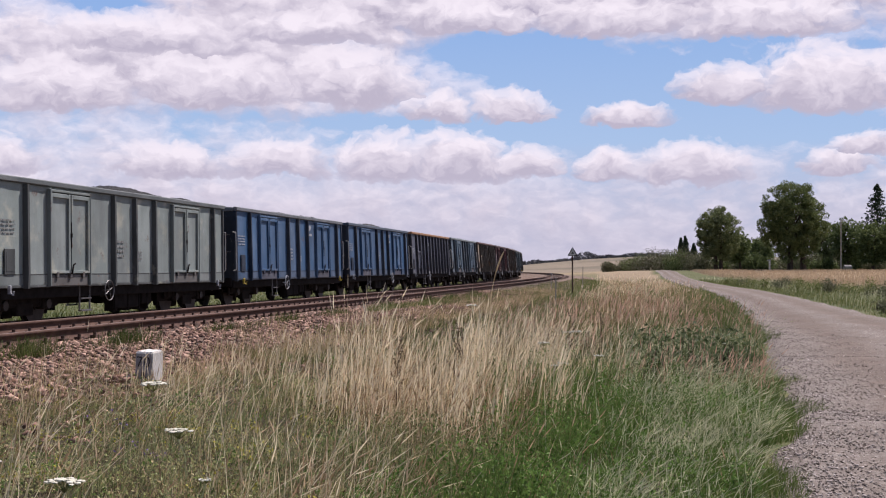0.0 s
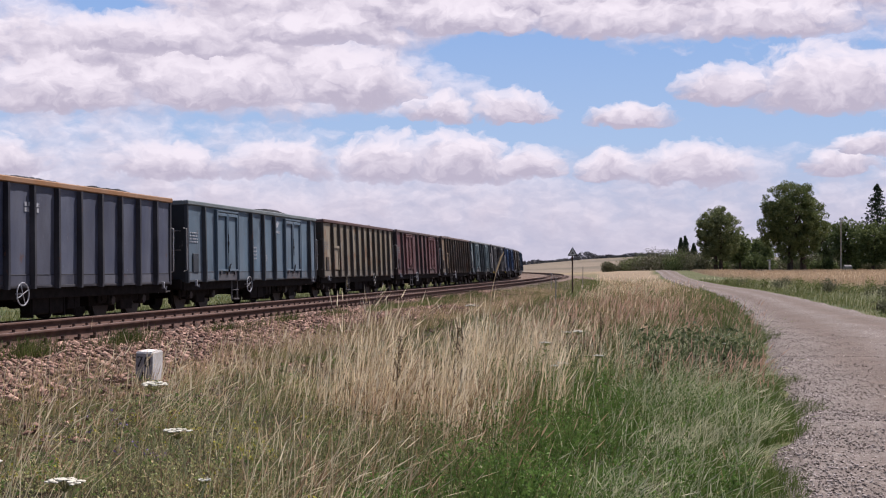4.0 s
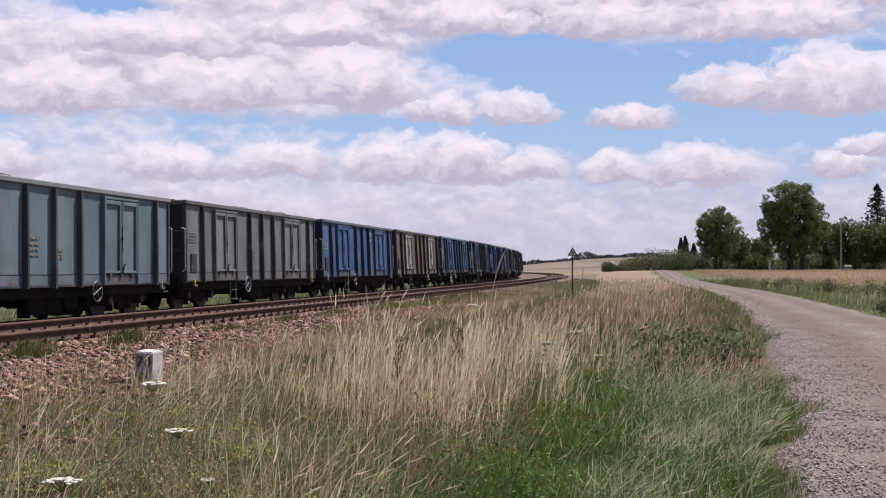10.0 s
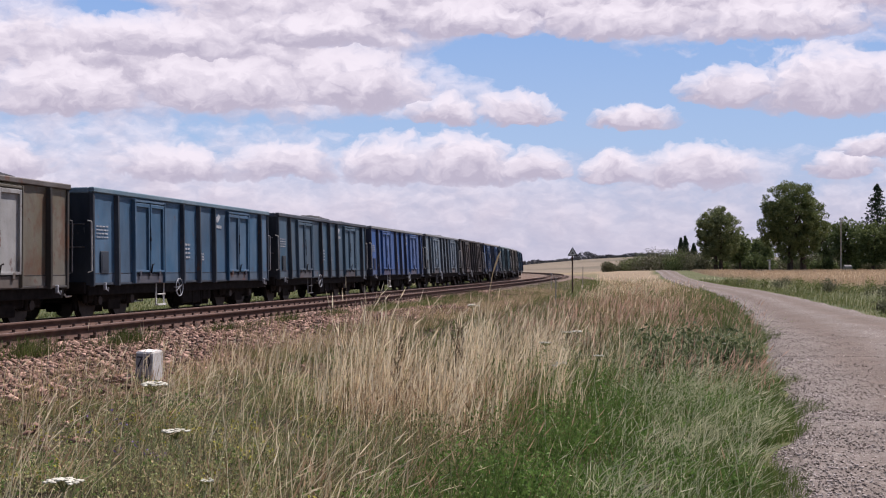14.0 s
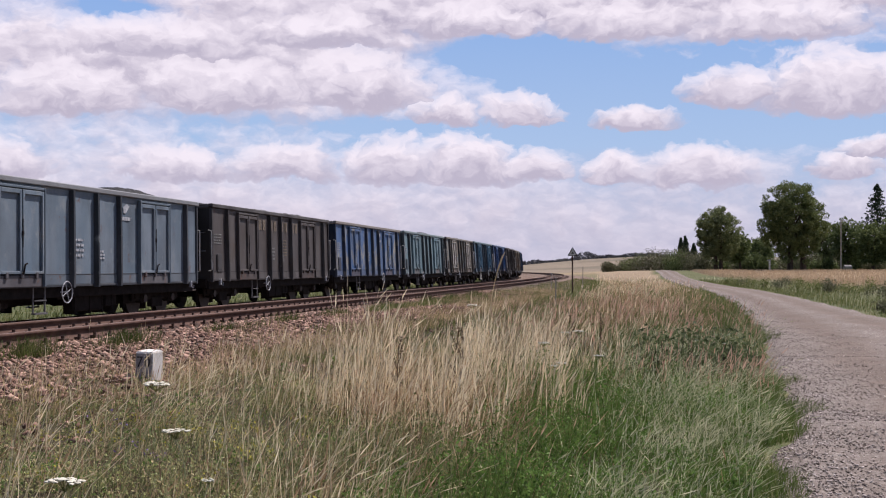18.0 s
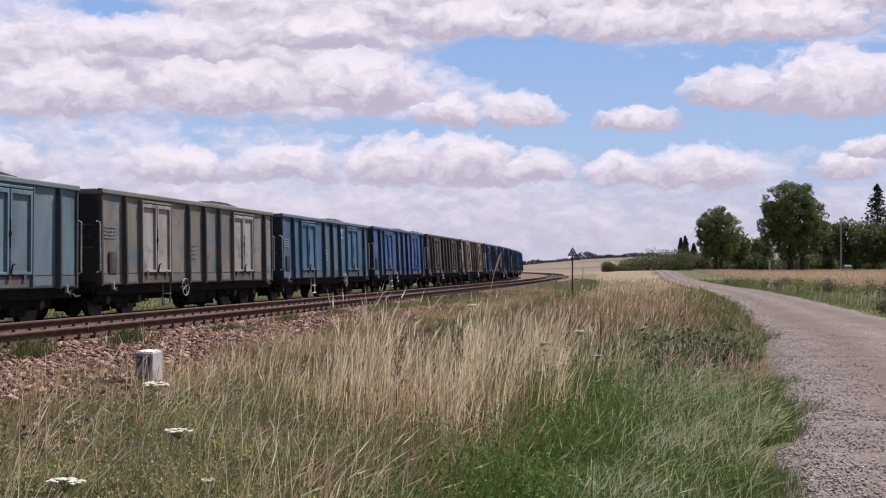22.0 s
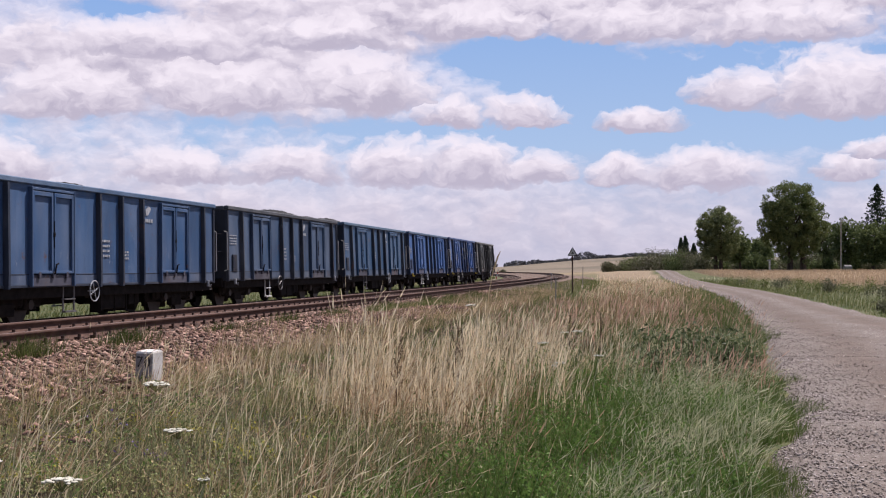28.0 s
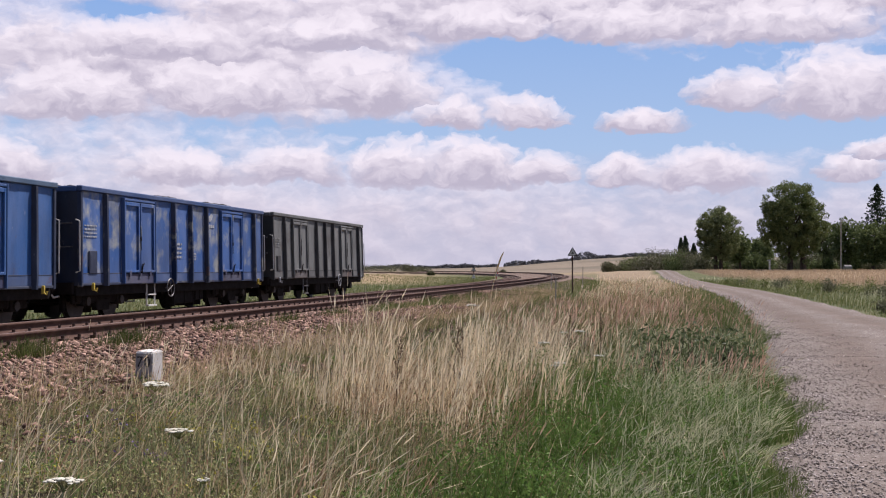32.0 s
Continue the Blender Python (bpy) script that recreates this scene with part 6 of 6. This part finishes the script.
for i in range(34):
    d = 40 + 75 * ((i * 0.618) % 1.0) ** 1.3
    x = float(road_left(np.array([d]))[0] + road_wide(d)) + 0.8 + np.clip(12 - 0.05 * d, 3, 13) * ((i * 0.377) % 1.0)
    bush(x, d, 0.55 + 0.5 * ((i * 0.733) % 1.0), 0.9 + 0.9 * ((i * 0.271) % 1.0), 400 + i, "tall grey-green weeds on the road verge", M["verge" if i % 3 else "bush_leaf"], 700, 0.05)


def far_wood():
    """A dark ragged wood along the distant ridge, one mass."""
    r = np.random.RandomState(77)
    C, Rr = [], []
    for az in np.arange(-9.0, 13.0, 0.02):
        px = 784 + 2121.5 * math.tan(math.radians(az))
        d = 1480 + 60 * math.sin(az * 1.3)
        dens = 0.5 + 0.5 * math.sin(az * 2.1) + 0.35 * math.sin(az * 5.7 + 1)
        if dens < 0.15 and 860 < px < 940:
            continue
        x, y = d * math.sin(math.radians(az)), d * math.cos(math.radians(az))
        z = float(land(np.array([x]), np.array([y]))[0])
        hh = 2.6 + 2.6 * max(0, dens) * r.uniform(0.6, 1.1)
        if 1010 < px < 1060:
            hh += 5.0 * (1 - abs(px - 1035) / 25)
        for q in range(3):
            C.append((x + r.uniform(-2, 2), y + r.uniform(-20, 20), z + hh * (q + 0.4) / 3))
            Rr.append(hh * 0.32)
    ob = leaf_cloud("far_wood", C, Rr, 6, 1.4, M["hazy_wood"], 78, None)
    tagged(ob, "dark wood along the distant ridge", "wood", kind="stuff")


far_wood()


# ---- lineside things ----
def ground_z(x, y):
    return float(land(np.array([x]), np.array([y]))[0])


def hectometre_post():
    x, y = -2.93, 11.95
    t = tagged(new("kilometre_post"), "weathered white concrete railway distance post in the grass", "marker post")
    t.matrix_basis = pose(x, y, ground_z(x, y) - 0.05, 0, 1.5, -20)
    w, d, h = 0.1, 0.1, 0.37
    bm = bmesh.new()
    vs = [bm.verts.new(p) for p in ((-w, -d, 0), (w, -d, 0), (w, d, 0), (-w, d, 0), (-w * 0.97, -d * 0.97, h), (w * 0.97, -d * 0.97, h), (w * 0.97, d * 0.97, h + 0.012), (-w * 0.97, d * 0.97, h + 0.012))]
    for q in ((0, 3, 2, 1), (4, 5, 6, 7), (0, 1, 5, 4), (1, 2, 6, 5), (2, 3, 7, 6), (3, 0, 4, 7)):
        bm.faces.new([vs[i] for i in q])
    bmesh.ops.bevel(bm, geom=list(bm.edges), offset=0.012, segments=2, affect="EDGES")
    part("stone", bm, M["concrete"], t)
    # front plate: darker grey than the stone, holding the shade of this side
    bm = bmesh.new()
    box(bm, -w * 0.9, w * 0.9, -d - 0.0005, -d + 0.01, 0.02, h - 0.02)
    part("face", bm, M["post_shade_front"], t, "dirty number face greyed further for its shaded side")
    for txt, px, pz, sz in (("7", -0.08, h - 0.15, 0.15), ("0", 0.005, h - 0.15, 0.15)):
        cu = bpy.data.curves.new("digit", "FONT")
        cu.body, cu.size, cu.extrude = txt, sz, 0.002
        tmp = new("tmp", cu)
        me = bpy.data.meshes.new_from_object(tmp.evaluated_get(bpy.context.evaluated_depsgraph_get()))
        bpy.data.objects.remove(tmp)
        me.materials.clear()
        me.materials.append(M["ink"])
        ob = new("digit", me)
        ob.parent, ob.matrix_basis = t, Matrix.Translation((px, -d - 0.002, pz)) @ pose(0, 0, 0, 90, 0, 0)
        tagged(ob, "worn black painted digit")
    bm = bmesh.new()
    box(bm, -0.015, 0.015, -d - 0.003, -d + 0.001, 0.12, 0.17)
    part("worn_mark", bm, M["ink"], t, "worn black painted mark")


hectometre_post()


def triangle_sign(x, y, top, side, label, low_white=False):
    t = tagged(new("lineside_sign"), label, "railway sign")
    g = ground_z(x, y)
    t.matrix_basis = pose(x, y, g, 0, 0, 4)
    bm = bmesh.new()
    tube(bm, [(0, 0, -0.1), (0, 0, top - side * 0.6)], 0.034, 8)
    part("post", bm, M["clip"], t)

    def tri(bm, s, yy, th, cz):
        h = s * 0.866
        p = [(-s / 2, cz - h / 3), (s / 2, cz - h / 3), (0, cz + h * 2 / 3)]
        a = [bm.verts.new((u, yy, v)) for u, v in p]
        b = [bm.verts.new((u, yy + th, v)) for u, v in p]
        bm.faces.new(a), bm.faces.new(b[::-1])
        for i in range(3):
            bm.faces.new((a[i], b[i], b[(i + 1) % 3], a[(i + 1) % 3]))
    cz = top - side * 0.577
    bm = bmesh.new()
    tri(bm, side, -0.06, 0.012, cz)
    part("border", bm, M["ink"], t)
    bm = bmesh.new()
    tri(bm, side * 0.72, -0.066, 0.005, cz)
    part("face", bm, M["white_paint"], t)
    bm = bmesh.new()
    tri(bm, side * 0.3, -0.071, 0.004, cz - 0.01)
    part("emblem", bm, M["ink"], t)
    if low_white:
        bm = bmesh.new()
        tri(bm, side * 0.9, -0.066, 0.02, top - 1.0)
        part("lower_board", bm, M["white_paint"], t, "small white triangular board")


triangle_sign(px_x(1013, 55), 55, 2.2, 0.47, "white triangular warning board with black rim on a dark post")
triangle_sign(px_x(838, 118), 118, 1.65, 0.5, "dark triangular lineside board on a short post", True)


def thin_posts():
    x, y = px_x(1488, 245), 245
    t = tagged(new("utility_pole"), "tall pale grey wooden utility pole at the field edge", "utility pole")
    t.matrix_basis = pose(x, y, ground_z(x, y), 0, 0.4, 0)
    bm = bmesh.new()
    tube(bm, [(0, 0, -0.3), (0, 0, 5), (0, 0, 10.6)], 0.14, 8, [0.17, 0.15, 0.12])
    part("pole", bm, M["grey_wood"], t)
    bm = bmesh.new()
    tube(bm, [(-0.35, 0, 10.3), (0.35, 0, 10.3)], 0.05, 6)
    part("crossarm", bm, M["grey_wood"], t)
    x, y = px_x(1362, 240), 240
    t = tagged(new("gate_post"), "white concrete post with a short arm beside the hedge", "post")
    t.matrix_basis = pose(x, y, ground_z(x, y))
    bm = bmesh.new()
    tube(bm, [(0, 0, -0.1), (0, 0, 2.2)], 0.16, 8)
    box(bm, -0.5, 0.16, -0.1, 0.1, 2.05, 2.25, 0.02)
    part("shaft", bm, M["concrete"], t)
    x, y = px_x(878, 170), 170
    t = tagged(new("marker_pole"), "leaning red and white striped marker pole", "marker pole")
    t.matrix_basis = pose(x, y, ground_z(x, y), 0, 14, 0)
    for i in range(4):
        bm = bmesh.new()
        tube(bm, [(0, 0, 0.35 * i), (0, 0, 0.35 * (i + 1))], 0.07, 8)
        part("stripe", bm, M["white_paint" if i % 2 else "red_paint"], t)
    x, y = px_x(1500, 255), 255
    t = tagged(new("hay_bale"), "dull grey wrapped bale lying at the field edge", "bale")
    t.matrix_basis = pose(x, y, ground_z(x, y) + 0.6)
    bm = bmesh.new()
    tube(bm, [(-0.8, 0, 0), (-0.74, 0, 0), (0.74, 0, 0), (0.8, 0, 0)], 0.65, 16, [0.56, 0.65, 0.65, 0.56])
    part("wrap", bm, M["roof"], t)
    for px, d, h in ((983, 40, 0.95), (1031, 70, 1.3), (975, 60, 0.9)):
        x, y = px_x(px, d), d
        t = tagged(new("stake"), "thin weathered wooden stake in the grass", "stake")
        t.matrix_basis = pose(x, y, ground_z(x, y), 0, 1, 0)
        bm = bmesh.new()
        tube(bm, [(0, 0, -0.1), (0, 0, h)], 0.02, 6)
        part("shaft", bm, M["grey_wood"], t)
    # a low house among the garden trees
    x, y = px_x(1335, 300), 300
    t = tagged(new("house"), "low pale farm building half hidden by trees", "house")
    t.matrix_basis = pose(x, y, ground_z(x, y))
    bm = bmesh.new()
    box(bm, -4.5, 4.5, 0, 5, -0.3, 2.4)
    part("wall", bm, M["concrete"], t)
    bm = bmesh.new()
    v = [bm.verts.new(p) for p in ((-4.9, -0.4, 2.3), (4.9, -0.4, 2.3), (4.9, 5.4, 2.3), (-4.9, 5.4, 2.3), (-4.9, 2.5, 3.9), (4.9, 2.5, 3.9))]
    for q in ((0, 1, 5, 4), (2, 3, 4, 5), (1, 2, 5), (3, 0, 4), (0, 3, 2, 1)):
        bm.faces.new([v[i] for i in q])
    part("roof", bm, M["roof"], t)


thin_posts()


# ---- white umbels and other flowers ----
def umbel(x, y, height, wide, lean, seed):
    r = random.Random(seed)
    t = tagged(new("wild_carrot"), "wild carrot with a flat white flower head", "wildflower", "white umbels in the meadow")
    t.matrix_basis = pose(x, y, ground_z(x, y))
    bm = bmesh.new()
    top = Vector((lean, 0, height))
    tube(bm, [(0, 0, -0.05), (lean * 0.4, 0, height * 0.6), top - Vector((0, 0, wide * 0.35))], 0.004, 5)
    part("stem", bm, M["pale_blade"], t)
    bm = bmesh.new()
    fl = bmesh.new()
    for i in range(30):
        a, q = r.uniform(0, 6.28), wide / 2 * math.sqrt(r.uniform(0.02, 1))
        p = top + Vector((q * math.cos(a), q * math.sin(a), -q * q * 1.5 + r.uniform(-0.004, 0.006)))
        tube(bm, [top - Vector((0, 0, wide * 0.35)), p], 0.0015, 3)
        s = wide * r.uniform(0.08, 0.13)
        m = Matrix.Translation(p) @ Matrix.Rotation(r.uniform(0, 3), 4, "Z") @ Matrix.Diagonal((s, s, s * 0.35, 1))
        bmesh.ops.create_icosphere(fl, subdivisions=1, radius=1, matrix=m)
    tagged(part("umbel", bm, M["herb"], t), kind="stuff")
    part("flower_head", fl, M["petal"], t, "flat white flower head")
    return t


UMBELS = []
for i, (px, py, d, h, w) in enumerate(((1033, 586, 11.0, 0.75, 0.1), (1008, 588, 11.3, 0.75, 0.085), (969, 606, 10.5, 0.72, 0.1), (983, 642, 9.6, 0.6, 0.1), (1047, 629, 9.8, 0.62, 0.085), (980, 647, 9.4, 0.6, 0.07),
                                       (266, 677, 9.0, 0.7, 0.16), (95, 849, 5.6, 0.6, 0.13), (335, 760, 7.0, 0.62, 0.13), (4, 816, 6.0, 0.62, 0.1), (345, 848, 5.7, 0.52, 0.05), (843, 540, 15.0, 0.8, 0.16), (815, 597, 12, 0.6, 0.08))):
    d, w = d * (1.25 if px > 800 else 1.0), w * 1.25
    x = px_x(px, d)
    z = EYE - (py - 475.1) / 2121.5 * d
    UMBELS.append(umbel(x, d, max(0.25, z - ground_z(x, d)), w, random.uniform(-0.08, 0.08), i))


def tufts():
    """Green tufts on the ballast shoulder and leafy weeds at the road's edge."""
    r = np.random.RandomState(33)
    for s, o, n, h in ((-5.2, 1.75, 420, 0.3), (-2.6, 1.7, 380, 0.26), (0.6, 1.8, 160, 0.2), (4.0, 1.75, 240, 0.22), (7.6, 1.7, 200, 0.22), (11.5, 1.9, 260, 0.24), (17.0, 1.9, 340, 0.26), (20.0, 2.0, 340, 0.28), (25.0, 2.0, 300, 0.28)):
        ss, oo = s + r.normal(0, 0.32, n), NEAR + o + r.normal(0, 0.12, n)
        x, y, th = on_line(ss, oo)
        ob = blades("grass_tuft", x, y, r.uniform(0.4, 1.0, n) * h + 0.09, 0.009, 0.6, M["tuft"], int(s * 10) + 200)
        tagged(ob, "dense green grass tuft on the reddish ballast", "grass tuft", "tufts along the ballast", "stuff")
    for px, d, h, w in ((1182, 14.2, 1.1, 0.9), (1222, 14.8, 0.85, 0.75), (1272, 15.2, 1.0, 0.85), (1300, 15.6, 0.8, 0.6)):
        x = px_x(px, d)
        b = bush(x, d, h, w, px, "dark leafy weed standing in the grass", M["weed_leaf"], 1100, 0.03)
        b.name = "weed_plant"
        tagged(b, category="weed")


M["weed_leaf"] = foliage("weed_leaf", (0.05, 0.07, 0.028), (0.2, 0.235, 0.12), None, 0.5, 0.3)
tufts()


def dock_plant(px, d, height, seed):
    """A withered dock: a rusty stem with short side shoots full of seed."""
    r = random.Random(seed)
    x = px_x(px, d)
    t = tagged(new("dock_plant"), "withered dark brown dock stalk full of seed", "wild plant", "dock plants in the meadow")
    t.matrix_basis = pose(x, d, ground_z(x, d))
    bend = r.uniform(-0.05, 0.1)
    bm = bmesh.new()
    tube(bm, [(0, 0, -0.04), (bend * 0.4, 0, height * 0.5), (bend, 0, height)], 0.004, 5, [0.006, 0.005, 0.002])
    part("stem", bm, M["dark_herb"], t)
    for j in range(7):
        f = 0.45 + 0.52 * j / 6
        a, q = r.uniform(0, 6.28), 0.12 * (1.15 - f) + 0.02
        o = Vector((bend * f, 0, height * f))
        tip = o + Vector((q * math.cos(a), q * math.sin(a), 0.11))
        C = [o.lerp(tip, u) for u in (0.3, 0.5, 0.7, 0.85, 1.0)]
        ob = leaf_cloud("seed_head", C, [0.014] * 5, 14, 0.007, M["dark_herb"], seed * 10 + j, t)
        bm = bmesh.new()
        tube(bm, [o, tip], 0.0025, 4)
        part("shoot", bm, M["dark_herb"], t)
    return t


for i, (px, d, h) in enumerate(((798, 11.2, 0.86), (812, 11.6, 0.74), (700, 10.2, 0.7), (1010, 14.6, 0.85), (1060, 16.0, 0.8))):
    dock_plant(px, d, h, 500 + i)


def tall_grass_stalk():
    """One pale stalk that stands above all the others and nods before the train."""
    x, y = px_x(858, 11.5), 11.5
    t = tagged(new("grass_stalk"), "single tall pale grass stalk with a drooping seed head", "grass stalk")
    t.matrix_basis = pose(x, y, ground_z(x, y))
    bm = bmesh.new()
    tube(bm, [(0, 0, -0.04), (0.015, 0, 0.7), (0.05, 0, 1.2), (0.09, 0, 1.4)], 0.004, 5, [0.005, 0.004, 0.004, 0.003])
    part("stem", bm, M["bright_straw"], t)
    bm = bmesh.new()
    tube(bm, [(0.085, 0, 1.38), (0.11, 0, 1.46), (0.14, 0, 1.55), (0.165, 0, 1.6)], 0.01, 6, [0.003, 0.009, 0.008, 0.002])
    part("seed_head", bm, M["bright_straw"], t)
    CLUMPS.append(t)


tall_grass_stalk()


def small_flowers():
    r = np.random.RandomState(90)
    for name, mat, n, spot, label in (("yellow_flowers", M["yellow_petal"], 140, (0.4, 0.0), "small yellow flower sprays in the meadow"),
                                      ("violet_flowers", M["violet_petal"], 40, (0.3, 1.0), "small violet flower sprays in the meadow")):
        y = r.uniform(4.6, 9.5, n * 4)
        x = -0.38 * y + 0.38 * y * r.uniform(0, 1, n * 4) * 0.85
        keep = value_noise(x * 2.2, y * 2.2, 95 if spot[1] else 96) > spot[0]
        x, y = x[keep], y[keep]
        z = land(x, y) + r.uniform(0.22, 0.42, len(x))
        ob = leaf_cloud(name, np.stack([x, y, z], 1), np.full(len(x), 0.035), 6, 0.009, mat, 91, None)
        tagged(ob, label, "wildflowers", kind="stuff")


small_flowers()


# ---- what moves ----
def motions():
    times = [float(t) for t in range(0, 33)]
    for k, w in enumerate(TRAIN):
        rows = []
        for t in times:
            s = train_end(t) - L_WAGON * (k + 0.5)
            x, y, th = on_line(s, 0.0)
            c = float(cant(s))
            rows.append((t, pose(float(x), float(y), FAR_RAIL + 0.5 * c, -math.degrees(c / 1.507), 0, 90 - math.degrees(float(th)))))
        walk(w, rows)
    # the clouds drift slowly to the right and sink a little
    walk(clouds, [(t, pose(0, 0, -22.0 * t / 32.0, 0, 0, 0.3 - 0.65 * t / 32.0)) for t in (0.0, 16.0, 32.0)])
    # patches of stalks rock in the gusts that run across the meadow
    for ob in CLUMPS:
        m = ob.matrix_basis.copy()
        x, y, z = m.translation
        rows = []
        for j in range(54):
            t = min(0.6 * j + 0.2 * (j == 53), 32.0)
            ph = 2.3 * t - 0.5 * x - 0.25 * y
            gust = 0.7 + 0.5 * math.sin(0.55 * t - 0.2 * x)
            rows.append((t, m @ pose(0, 0, 0, 0.5 * math.sin(ph * 1.3 + y), gust * (1.0 + 1.9 * math.sin(ph)), 0)))
        walk(ob, rows)
    # flower heads nod in the wind
    for i, u in enumerate(UMBELS):
        m = u.matrix_basis.copy()
        r = random.Random(i)
        p, f = r.uniform(0, 6.28), r.uniform(1.3, 2.0)
        walk(u, [(t, m @ pose(0, 0, 0, 1.0 * math.sin(f * t * 1.3 + p), 1.8 * math.sin(f * t + p), 0)) for t in [0.4 * j for j in range(81)]])


motions()
